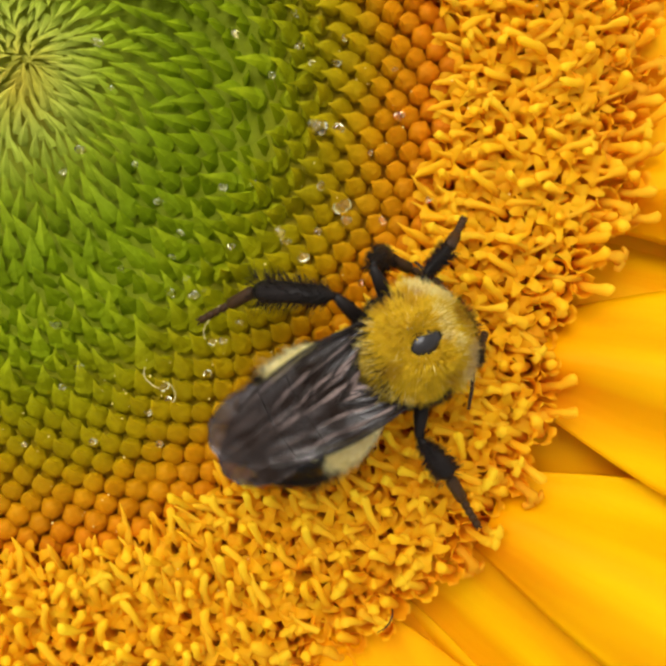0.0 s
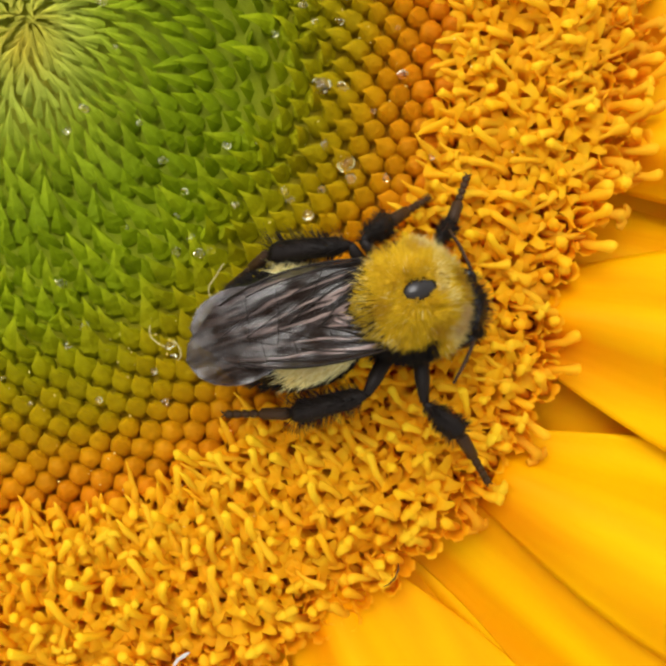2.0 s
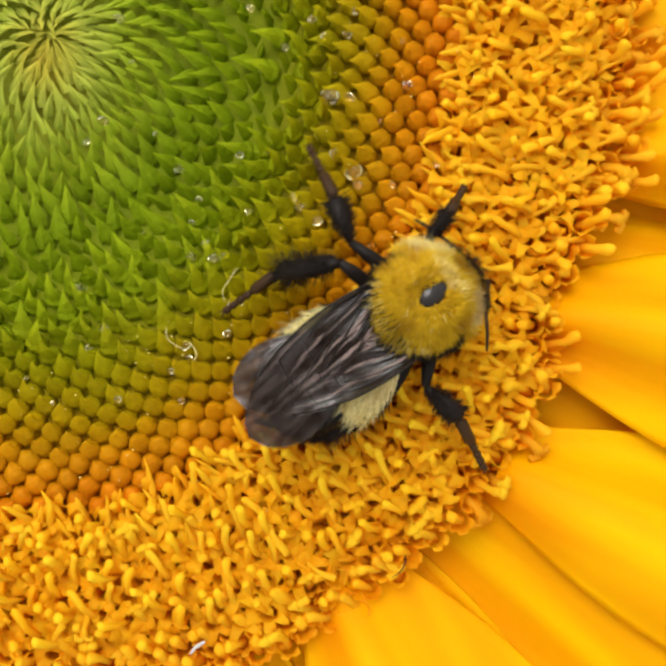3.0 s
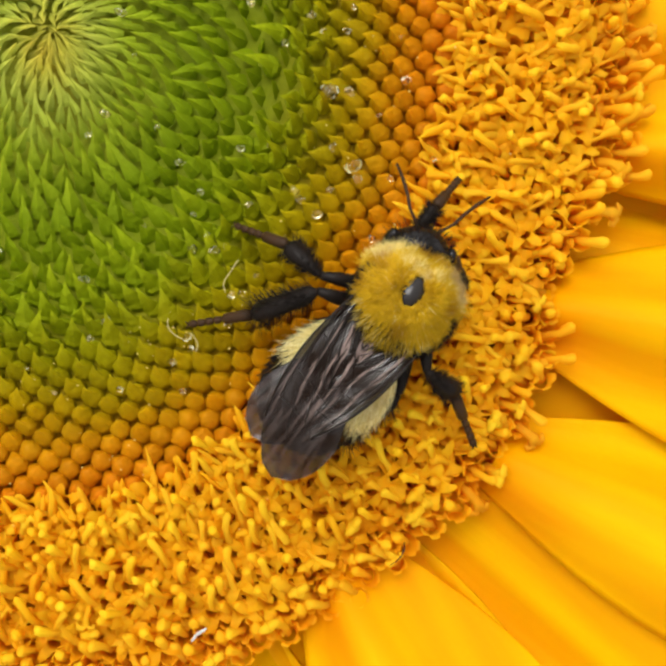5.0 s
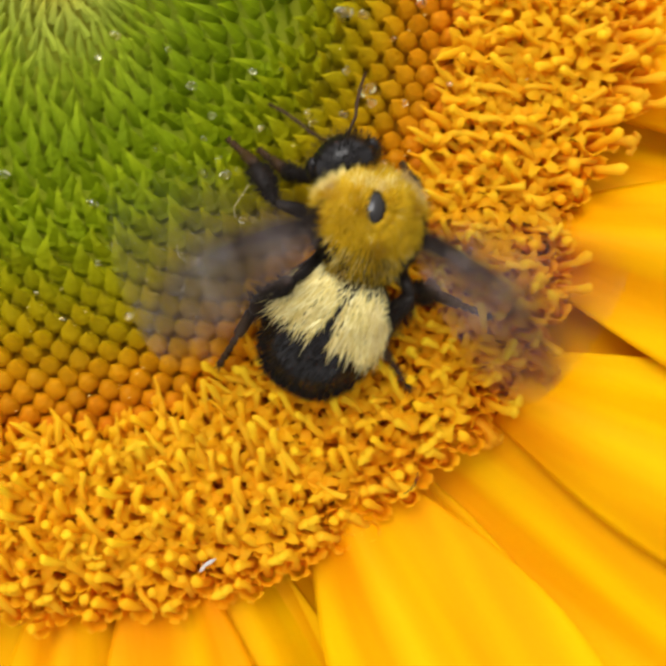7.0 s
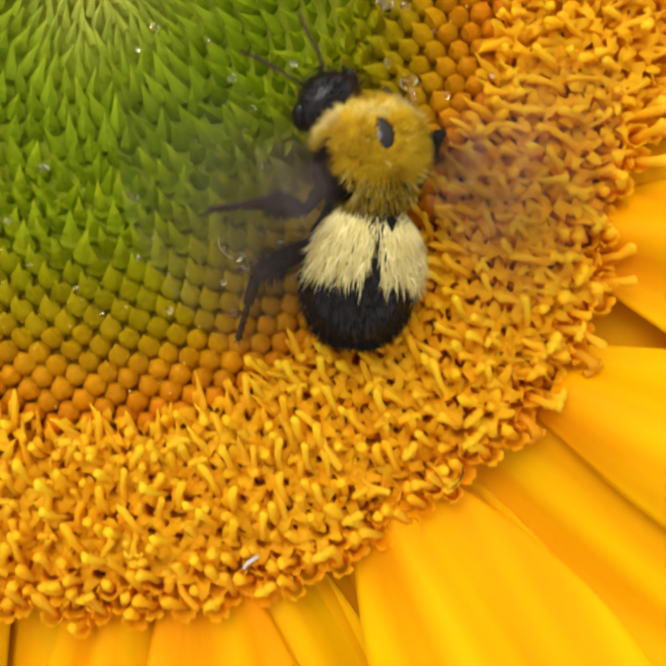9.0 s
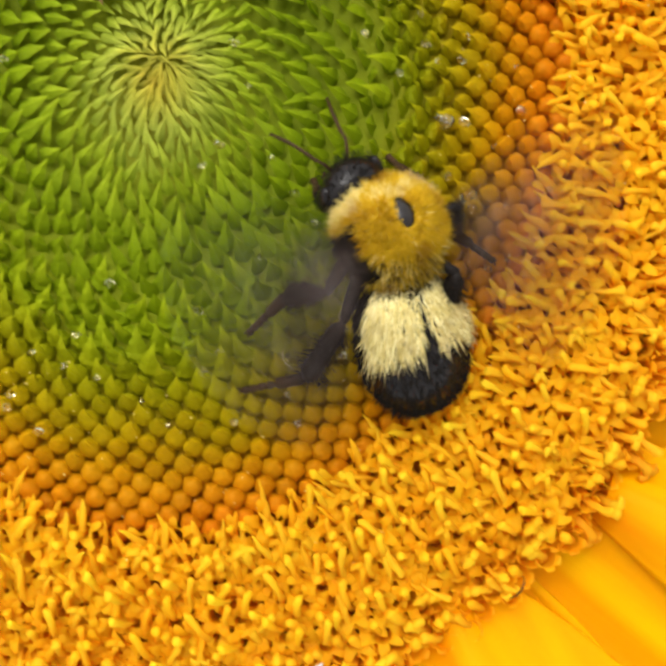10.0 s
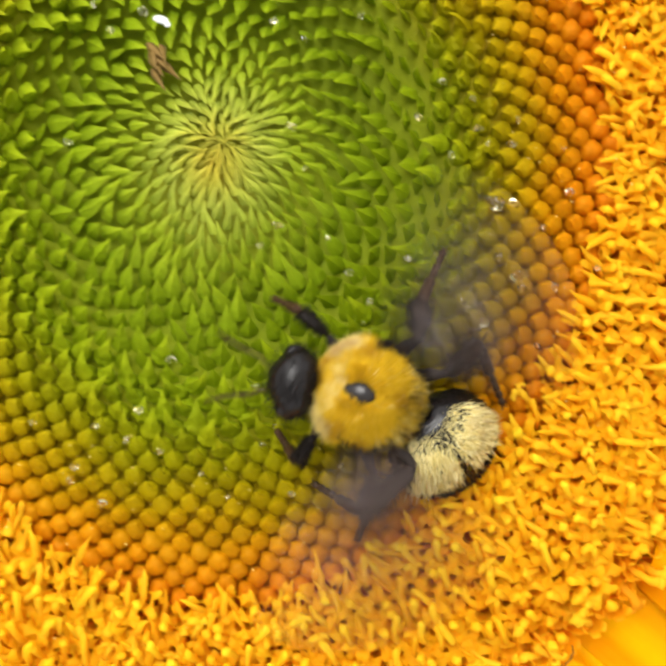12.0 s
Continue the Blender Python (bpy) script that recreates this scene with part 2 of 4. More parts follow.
def spot(n, r):
    """Place and outward angle of the n-th floret of the spiral."""
    a = n * GOLDEN + PHASE
    x, y = WIDE * r * math.cos(a) + MID_X, LONG * r * math.sin(a) + MID_Y
    return r, x, y, math.atan2(LONG * math.sin(a), WIDE * math.cos(a))


def rise(r):
    """Height of the disc's flesh: a shallow dish with a swollen middle belt, falling away at the rim."""
    return -2.2 + 0.5 * math.exp(-((r - 20) / 9) ** 2) - 0.006 * max(0.0, r - 33) ** 2


def floor_height(r):
    """Height of the flesh between the florets."""
    s = min(1.0, max(0.0, (r - 8) / 9))
    return rise(r) - 0.5 + 0.75 * s * s * (3 - 2 * s) - 0.12 * min(1.0, max(0.0, (r - 26) / 3)) - 1.6 * max(0.0, r - 37.5)


def disc_flesh():
    verts, faces, ringn, seg = [Vector((MID_X, MID_Y, floor_height(0)))], [], 21, 64
    for j in range(1, ringn + 1):
        r = 41.0 * j / ringn
        for i in range(seg):
            a = 2 * math.pi * i / seg
            verts.append(Vector((WIDE * r * math.cos(a) + MID_X, LONG * r * math.sin(a) + MID_Y, floor_height(r))))
    for scale, z in ((0.97, -8.5), (0.75, -12.0), (0.30, -15.0)):
        for i in range(seg):
            a = 2 * math.pi * i / seg
            verts.append(Vector((42 * scale * WIDE * math.cos(a) + MID_X, 42 * scale * LONG * math.sin(a) + MID_Y, z)))
    for i in range(seg):
        k = (i + 1) % seg
        faces.append((0, 1 + i, 1 + k))
        for j in range(ringn + 2):
            a, b = 1 + j * seg + i, 1 + j * seg + k
            faces.append((a, a + seg, b + seg, b))
    faces.append(tuple(1 + (ringn + 2) * seg + i for i in range(seg - 1, -1, -1)))
    return verts, faces


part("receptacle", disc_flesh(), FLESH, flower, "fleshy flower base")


def bract(length, width, up, arch=0.0):
    """A straight, slender, keeled green blade that leans in over the heart and ends in a sharp point."""
    rows, verts, faces, seg = 7, [], [], 6
    for i in range(rows):
        s = i / (rows - 1)
        x = 0.55 - length * s * math.cos(up)
        z = -0.75 + length * s * math.sin(up) + arch * math.sin(math.pi * s)
        w = 0.5 * width * (1 - s) ** 0.85 * (1 + 0.25 * math.sin(math.pi * min(1, 1.6 * s))) + 0.012
        t = 0.30 * (1 - s) ** 0.8 + 0.012
        for a, b in ((1, 0.0), (0.45, 0.55), (0, 1.0), (-0.45, 0.55), (-1, 0.0), (0, -0.8)):
            verts.append(Vector((x + t * b * math.sin(up), w * a, z + t * b * math.cos(up))))
    for i in range(rows - 1):
        for k in range(seg):
            p, q = i * seg + k, i * seg + (k + 1) % seg
            faces.append((p, q, q + seg, p + seg))
    faces.append(tuple(range((rows - 1) * seg, rows * seg)))
    faces.append(tuple(range(seg - 1, -1, -1)))
    return verts, faces


def scale(tooth, wide=0.70, fat=0.6):
    """A closed floret's scale: a rounded foot that fills its place, drawn out inward into a thin, keeled point."""
    rings = [(0.25 * fat, -1.3, wide * 0.92, fat), (0.22 * fat, -0.40, wide * 0.97, fat), (0.12 * fat, -0.05, wide * 0.92, 0.84 * fat), (-0.02, 0.14, wide * 0.82, 0.56 * fat),
             (-0.08 - 0.12 * tooth, 0.21 + 0.28 * tooth, wide * 0.63, 0.18), (-0.12 - 0.31 * tooth, 0.26 + 0.53 * tooth, wide * 0.40, 0.12),
             (-0.15 - 0.55 * tooth, 0.29 + 0.75 * tooth, wide * 0.18, 0.07), (-0.17 - 0.84 * tooth, 0.31 + 0.92 * tooth, 0.010, 0.010)]
    verts, faces, seg = [], [], 8
    for x, z, hw, ht in rings:
        for k in range(seg):
            t = 2 * math.pi * k / seg
            pinch = 1 - (0.22 * math.sin(2 * t) ** 2 if z > 0.1 else 0.0)
            verts.append(Vector((x + ht * math.cos(t) * pinch, hw * math.sin(t) * pinch, z)))
    for i in range(len(rings) - 1):
        for k in range(seg):
            p, q = i * seg + k, i * seg + (k + 1) % seg
            faces.append((p, q, q + seg, p + seg))
    last = (len(rings) - 1) * seg
    faces.append(tuple(range(last, last + seg)))
    return verts, faces


def bud(radius, height, tip):
    """A closed floret: a five-ribbed dome with a slight beak."""
    def warp(v):
        a = math.atan2(v.y, v.x)
        ribs = 1 + 0.075 * math.cos(5 * a) * (1 if v.z > 0 else 0.5)
        high = max(0.0, v.z / height)
        ribs *= 1 + 0.16 * high * (1 - high)
        return (v.x * ribs - tip * high ** 4, v.y * ribs, v.z * (1 - 0.1 * high) + 0.45 * tip * high ** 8)
    return ellipsoid(radius, radius, height, 15, 8, warp)


def corolla(r0, r1, high, lobe, curl):
    """A tube that opens into five broad, pointed, keeled lobes, which bend out over their neighbours."""
    verts, faces = [], []
    for r, z in ((r0, -1.4), (r0 * 1.05, high - 0.7), (r1 * 0.86, high - 0.25), (r1, high)):
        for i in range(10):
            a = 2 * math.pi * i / 10
            verts.append(Vector((r * math.cos(a), r * math.sin(a), z)))
    for j in range(3):
        for i in range(10):
            k = (i + 1) % 10
            faces.append((j * 10 + i, j * 10 + k, j * 10 + 10 + k, j * 10 + 10 + i))
    for i in range(5):
        a = 2 * math.pi * (2 * i + 1) / 10
        l, m, r = 30 + 2 * i, 30 + 2 * i + 1, 30 + (2 * i + 2) % 10
        way, side = Vector((math.cos(a), math.sin(a), 0)), Vector((-math.sin(a), math.cos(a), 0))
        half = r1 * 0.50
        base = len(verts)
        mid = way * (r1 + lobe * 0.5 * curl) + Vector((0, 0, high + lobe * 0.62 * (1 - curl) + 0.06))
        verts += [mid - side * half * 0.85, mid + Vector((0, 0, 0.12)), mid + side * half * 0.85]
        far = way * (r1 + lobe * 0.85 * curl) + Vector((0, 0, high + lobe * 0.9 * (1 - curl)))
        verts += [far - side * half * 0.62, far + Vector((0, 0, 0.08)), far + side * half * 0.62]
        verts.append(way * (r1 + lobe * curl * 1.05) + Vector((0, 0, high + lobe * (1 - curl) - 0.12 * curl)))
        faces += [(l, m, base + 1, base), (m, r, base + 2, base + 1), (base, base + 1, base + 4, base + 3), (base + 1, base + 2, base + 5, base + 4), (base + 3, base + 4, base + 6), (base + 4, base + 5, base + 6)]
    return verts, faces


def column(length, thick, lean, knob, turn, split=False, sag=0.25):
    """The style, leaning out of its floret, with a swollen, pointed or forked end."""
    pts, radii, steps = [], [], 7
    for i in range(steps):
        s = i / (steps - 1)
        a = lean * s ** 0.7
        pts.append(Vector((length * s * math.sin(a) * math.cos(turn * s), length * s * math.sin(a) * math.sin(turn * s), -0.6 + (length + 0.6) * s * math.cos(a) - sag * s * s)))
        radii.append(thick * (1.0 - 0.12 * s) if s < 0.72 else thick * (0.9 + (knob - 0.9) * (s - 0.72) / 0.28))
    shapes = []
    end, ahead = pts[-1], (pts[-1] - pts[-2]).normalized()
    if split:
        side = ahead.cross(Vector((0, 0, 1))).normalized()
        for k in (-1, 1):
            fork = [end - ahead * 0.1, end + ahead * 0.18 + side * 0.22 * k, end + ahead * 0.12 + side * 0.50 * k, end - ahead * 0.18 + side * 0.58 * k]
            shapes.append(tube(fork, [thick * 0.9, thick * 0.95, thick * 0.8, thick * 0.4], 6))
    elif knob > 1:
        pts += [end + ahead * thick * knob * 0.55, end + ahead * thick * knob * 0.95]
        radii += [thick * knob * 0.92, thick * knob * 0.42]
    shapes.append(tube(pts, radii, 7))
    return joined(shapes)


def spindle(length, thick, lean, turn):
    """A pointed, closed lobe that leans over its floret."""
    pts, radii, steps = [], [], 8
    for i in range(steps):
        s = i / (steps - 1)
        out = math.sin(lean) * length * (s - 0.35) + 0.12 * math.sin(3 * s)
        pts.append(Vector((out * math.cos(turn), out * math.sin(turn), 0.1 + math.cos(lean) * length * s * 0.9 - 0.5 * (1 - s))))
        radii.append(max(0.025, thick * math.sin(math.pi * (0.10 + 0.88 * s)) ** 0.8))
    return tube(pts, radii, 7, 0.75)


def make_florets():
    """Pairs of corolla and style: eight pointed ones for the inner edge, eight whose styles lie inward, eight whose styles lie outward, eight short-lobed ones for the rim."""
    r = random.Random(31)
    corollas, styles = [], []
    for i in range(32):
        if i < 8:
            c = corolla(r.uniform(0.44, 0.50), r.uniform(0.56, 0.64), r.uniform(0.4, 0.7), r.uniform(0.9, 1.2), r.uniform(0.75, 0.95))
            s = spindle(r.uniform(2.6, 3.8), r.uniform(0.28, 0.36), r.uniform(-1.3, -0.95), r.uniform(-0.4, 0.4))
            if i % 2:
                s = joined([s, column(r.uniform(1.2, 1.8), 0.27, r.uniform(-1.1, 0.6), 1.1, r.uniform(-0.6, 0.6), sag=0.05)])
        elif i >= 24:
            c = corolla(r.uniform(0.46, 0.52), r.uniform(0.56, 0.64), r.uniform(0.2, 0.6), r.uniform(0.30, 0.45), r.uniform(0.3, 0.6))
            s = column(r.uniform(1.5, 2.1), r.uniform(0.25, 0.30), r.uniform(-1.15, -0.15), r.uniform(1.2, 1.4), r.uniform(-0.5, 0.5), i % 4 == 1, r.uniform(0.0, 0.25))
        else:
            c = corolla(r.uniform(0.46, 0.52), r.uniform(0.58, 0.66), r.uniform(0.4, 0.8), r.uniform(0.75, 1.05), r.uniform(0.85, 1.0))
            lean = r.uniform(-1.15, -0.45) if i < 16 else r.uniform(0.65, 1.3)
            s = column(r.uniform(2.1, 3.0), r.uniform(0.195, 0.25), lean, r.uniform(1.25, 1.55), r.uniform(-0.35, 0.35), i % 8 == 1, r.uniform(-0.15, 0.2))
        corollas.append(rough(c, 0.14, i))
        styles.append(rough(s, 0.16, i + 40))
    return corollas, styles


COROLLAS, STYLES = make_florets()
BRACTS = [rough(bract(l, w, radians(u), a), 0.05, 60 + i) for i, (l, w, u, a) in enumerate(
    ((2.4, 0.72, 30, 0.12), (2.55, 0.88, 34, 0.05), (2.55, 1.0, 37, 0.0), (2.45, 1.10, 41, 0.0), (2.25, 1.25, 47, -0.05), (2.0, 1.35, 54, -0.05)))]
BRACTS += [rough(scale(t, 0.74, 0.62), 0.05, 66 + i) for i, t in enumerate((1.55, 1.25))]
NUBS = [rough(scale(t, 0.74, 0.74), 0.06, 70 + i) for i, t in enumerate((0.95, 0.80, 0.66, 0.52, 0.38))]
BUDS = [rough(bud(0.735 + 0.02 * (i % 2), 0.80, 0.20 + 0.06 * (i % 3)), 0.10, i) for i in range(5)]


def ring_edge(a):
    """The oval's radius at which the florets stand open."""
    off = math.remainder(a - radians(-94), 2 * math.pi)
    return RING_IN + 1.7 * math.exp(-(off / 0.35) ** 2)


def ring_rim(a):
    """The oval's radius at which the florets end."""
    off = math.remainder(a - radians(-25), 2 * math.pi)
    return RING_OUT + 0.7 - 2.4 * math.exp(-(off / 0.17) ** 2)


def spiral():
    """All florets of the disc from the heart outward: kind, shape, pose."""
    out = []
    for n, radius in spiral_radii():
        r, x, y, a = spot(n, radius)
        edge = ring_edge(a)
        if r > ring_rim(a):
            continue
        deg = math.degrees(a)
        if r < 4.6:
            size = (0.46 + 0.50 * min(1.0, r / 6)) * rng.uniform(0.85, 1.15)
            m = pose(x, y, rise(r) + 0.9 + rng.uniform(-0.2, 0.25), rng.gauss(0, 9), rng.gauss(0, 7), deg + rng.gauss(0, 10))
            out.append(("bract", rng.randrange(0, 2), m @ Matrix.Diagonal((size, size, size, 1)), x, y))
        elif r < 19.3:
            pick = int(min(7, max(1, 1 + (r - 4.6) / 2.1 + rng.gauss(0, 0.5))))
            size = min(1.0, 0.62 + 0.38 * (r - 4.6) / 5) * rng.uniform(0.92, 1.1)
            m = pose(x, y, rise(r) + 0.75 + rng.uniform(-0.15, 0.15), rng.gauss(0, 9), 20 * max(0.0, math.cos(a - radians(25))) * min(1.0, (r - 4.6) / 4) + rng.gauss(0, 8), deg + rng.gauss(0, 10))
            out.append(("bract", pick, m @ Matrix.Diagonal((size, size, size * rng.uniform(0.9, 1.15), 1)), x, y))
        elif r < 25.4:
            blend = (r - 19.3) / 6.1
            size = rng.uniform(0.95, 1.04)
            m = pose(x, y, rise(r) + 0.92 + 0.2 * blend + rng.uniform(-0.05, 0.05), rng.gauss(0, 4), rng.gauss(0, 4), deg + rng.gauss(0, 8))
            out.append(("nub", min(4, int(5 * blend)), m @ Matrix.Diagonal((size, size, size, 1)), x, y))
        elif r < edge:
            size = rng.uniform(0.95, 1.05)
            pick = rng.randrange(0, 5)
            m = pose(x, y, rise(r) + 0.75 + rng.uniform(-0.06, 0.06), rng.uniform(-5, 5), rng.uniform(-5, 5), deg + rng.uniform(-10, 10))
            out.append(("bud", pick, m @ Matrix.Diagonal((size, size, size, 1)), x, y))
        else:
            far = (r - edge) / (RING_OUT - edge)
            outward = 0.75 * far if -50 < deg < 110 else 0.12
            pick = rng.randrange(0, 8) if rng.random() > far * 2.4 else rng.randrange(8, 16) if rng.random() > outward else rng.randrange(16, 24)
            if r > ring_rim(a) - 3.2 + rng.uniform(-0.8, 0.8):
                pick = rng.randrange(24, 32)
                if -50 < deg < 110 and rng.random() < 0.6:
                    deg += 180
            size = rng.uniform(0.88, 1.15)
            m = pose(x, y, rise(r) + 0.9 + rng.uniform(-0.2, 0.3), rng.uniform(-14, 14), rng.uniform(-16, 14) + (8 * far if pick < 24 else -6), deg + rng.gauss(12, 11))
            out.append(("floret", pick, m @ Matrix.Diagonal((size, size, size, 1)), x, y))
    return out


SHAPES = {"bract": BRACTS, "nub": NUBS, "bud": BUDS, "floret": COROLLAS}
PART_NAMES = {"bract": "bract", "nub": "closed_floret", "bud": "floret_bud", "floret": "open_floret"}


def plant_disc():
    """The nearest three hundred of a kind stand singly; the rest are one sheet a kind."""
    everything = spiral()
    styles = [mesh("style", s, STYLE) for s in STYLES]
    for kind, shapes in SHAPES.items():
        mine = [e for e in everything if e[0] == kind]
        near = (4.0, -8.0) if kind == "bract" else (19.0, -17.0)
        mine.sort(key=lambda e: (e[3] - near[0]) ** 2 + (e[4] - near[1]) ** 2)
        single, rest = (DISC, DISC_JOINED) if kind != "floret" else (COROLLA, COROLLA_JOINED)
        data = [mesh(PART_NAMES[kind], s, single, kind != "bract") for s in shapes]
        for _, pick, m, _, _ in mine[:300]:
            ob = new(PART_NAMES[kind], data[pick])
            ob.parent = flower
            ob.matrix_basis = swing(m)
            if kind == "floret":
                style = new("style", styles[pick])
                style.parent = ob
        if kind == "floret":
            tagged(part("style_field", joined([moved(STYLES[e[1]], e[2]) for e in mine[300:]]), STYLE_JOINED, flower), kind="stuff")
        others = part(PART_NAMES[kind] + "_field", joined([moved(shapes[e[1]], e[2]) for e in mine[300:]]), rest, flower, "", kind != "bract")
        tagged(others, kind="stuff")
plant_disc()


def pollen():
    """Bright crumbs of pollen caught on the buds and among the florets."""
    r = random.Random(21)
    grains = []
    for _ in range(150):
        d, a = r.uniform(19, 33), r.uniform(-2.2, 0.9)
        s = r.uniform(0.025, 0.075)
        x, y = WIDE * d * math.cos(a) + MID_X, LONG * d * math.sin(a) + MID_Y
        grains.append(moved(ellipsoid(s, s * r.uniform(0.6, 1.2), s, 6, 4), pose(x, y, rise(d) + (1.6 if d < 27 else 1.9) + r.uniform(-0.1, 0.1), 0, 0, r.uniform(0, 360))))
    return joined(grains)


tagged(part("pollen", pollen(), plain("pollen_crumb", (0.95, 0.76, 0.2), (0.9, 0.55, 0.05), 0.5), flower), kind="stuff")


def petal_shape(length, width, arch, curl, twist, seed, foot=0.28):
    """A long ray petal along +x, folded lengthwise, its rims curling."""
    r = random.Random(seed)
    rows, cols = 34, 25
    ripple, f1, f2, p1, p2 = r.uniform(0, 6), r.uniform(1.6, 2.2), r.uniform(0.25, 0.45), r.uniform(0, 6), r.uniform(0, 6)
    verts, faces = [], []
    for i in range(rows):
        s = i / (rows - 1)
        widen = min(1.0, s / 0.28)
        w = 0.5 * width * (foot + (1 - foot) * math.sin(math.pi / 2 * widen)) * (1 - max(0.0, (s - 0.35) / 0.65) ** 2.4) + 0.15
        grow = math.sin(math.pi * min(1.0, 0.12 + s))
        for k in range(cols):
            u = 2 * k / (cols - 1) - 1
            fold = grow * (f1 * math.sin(3.3 * u + p1 + 0.9 * s) + f2 * math.sin(7.0 * u + p2 - 1.2 * s)) + 0.05 * math.sin(31 * u)
            z = arch * math.sin(math.pi * s) * 1.4 + curl * (u * u - 0.3) * 2.2 * grow + fold
            z += twist * u * (0.3 + s) * 3.0 + 0.35 * math.sin(5 * s + ripple + u)
            verts.append(Vector((length * s - 2.0, w * u + 1.0 * math.sin(2.2 * s + ripple) * s, z)))
    for i in range(rows - 1):
        for k in range(cols - 1):
            a = i * cols + k
            faces.append((a, a + cols, a + cols + 1, a + 1))
    return verts, faces


def add_petal(x, y, aim, z, length, width, tip, arch, curl, twist, seed, foot=0.28):
    ob = part("petal", petal_shape(length, width, arch, curl, twist, seed, foot), PETAL, flower)
    thick = ob.modifiers.new("thickness", "SOLIDIFY")
    thick.thickness = 0.22 * MM
    ob.matrix_basis = swing(pose(x, y, z, 0, -tip, aim))


# foot x and y, aim, height, length, width, rise, arch, curl, twist
PETALS = [
    (37.5, 14.5, 22, -2.0, 60, 17, 4, 1, -0.6, 0.1, 0.4), (39.5, 8.0, 12, -3.0, 60, 15, 2, 1, -0.7, 0.1, 0.4), (39.6, 1.5, 6, -2.2, 62, 14, 3, 1, -0.8, 0.1, 0.4), (39.2, -5.5, 2, -2.6, 58, 13, 2, 1, -0.8, 0.0, 0.4),
    (36.6, -18.3, -13, -1.6, 66, 16.5, 4, 1, -0.7, -0.30, 0.34), (33.3, -28.7, -24, -1.6, 64, 14.0, 4, 1, -0.3, -0.6, 0.34),
    (26.4, -33.0, -39, -3.8, 62, 16.5, 2, 1, 0.1, -0.25, 0.45), (21.0, -37.7, -60, -1.8, 62, 17.0, 4, 1, -0.2, 0.42, 0.34),
    (11.5, -41.6, -68, -3.4, 60, 11, 1, 1, -0.5, -0.1, 0.42), (7.6, -44.4, -80, -2.6, 60, 14, 3, 1, -0.6, -0.1, 0.4), (0.8, -45.6, -90, -3.0, 62, 15, 2, 1, -0.7, 0.2, 0.4),
]
for a in range(-112, 40, 7):
    x, y = WIDE * 38.0 * math.cos(radians(a)) + MID_X, LONG * 38.0 * math.sin(radians(a)) + MID_Y
    add_petal(x, y, a + 6 + rng.uniform(-2, 2), -6.3 + rng.uniform(-0.5, 0.4), 56, 17, -3, 0.6, 0.3, 0.0, 300 + a, 0.62)
for i, row in enumerate(PETALS):
    back = Vector((math.cos(radians(row[2])), math.sin(radians(row[2])))) * 2.2
    add_petal(row[0] - back.x, row[1] - back.y, row[2], row[3] - 0.4, row[4] + 2.2, *row[5:10], 40 + i, row[10])
for i in range(18):
    a = 36 + 12.6 * i
    x, y = WIDE * 41 * math.cos(radians(a)) + MID_X, LONG * 41 * math.sin(radians(a)) + MID_Y
    add_petal(x, y, a + rng.uniform(-6, 6), -2.2 - 1.3 * (i % 2), rng.uniform(56, 66), rng.uniform(15, 19), rng.uniform(-3, 6), 1, rng.uniform(-0.9, 0.3), rng.uniform(-0.3, 0.3), 80 + i)

for i in range(26):
    a = 360 * i / 26 + 5
    x, y = 40.5 * WIDE * math.cos(radians(a)) + MID_X, 40.5 * LONG * math.sin(radians(a)) + MID_Y
    ob = part("sepal", petal_shape(15, 11, 1, 0.6, 0.1, 200 + i), CALYX, flower, "green pointed sepal")
    ob.modifiers.new("thickness", "SOLIDIFY").thickness = 0.5 * MM
    ob.matrix_basis = swing(pose(x, y, -11.0, 0, 14, a))


# ---- dew on the florets ----
def dew(x, y, z, size, flat=0.85):
    ob = new("dew_drop", mesh("dew_drop", rough(ellipsoid(size, size * 0.9, size * flat, 14, 9), 0.35 * size, x + 2 * y), WATER))
    ob.location = (x * MM, y * MM, z * MM)
    ob.visible_shadow = False
    return tagged(ob, "tiny clear dew drop clinging to the florets", "water drop", "dew on the flower")


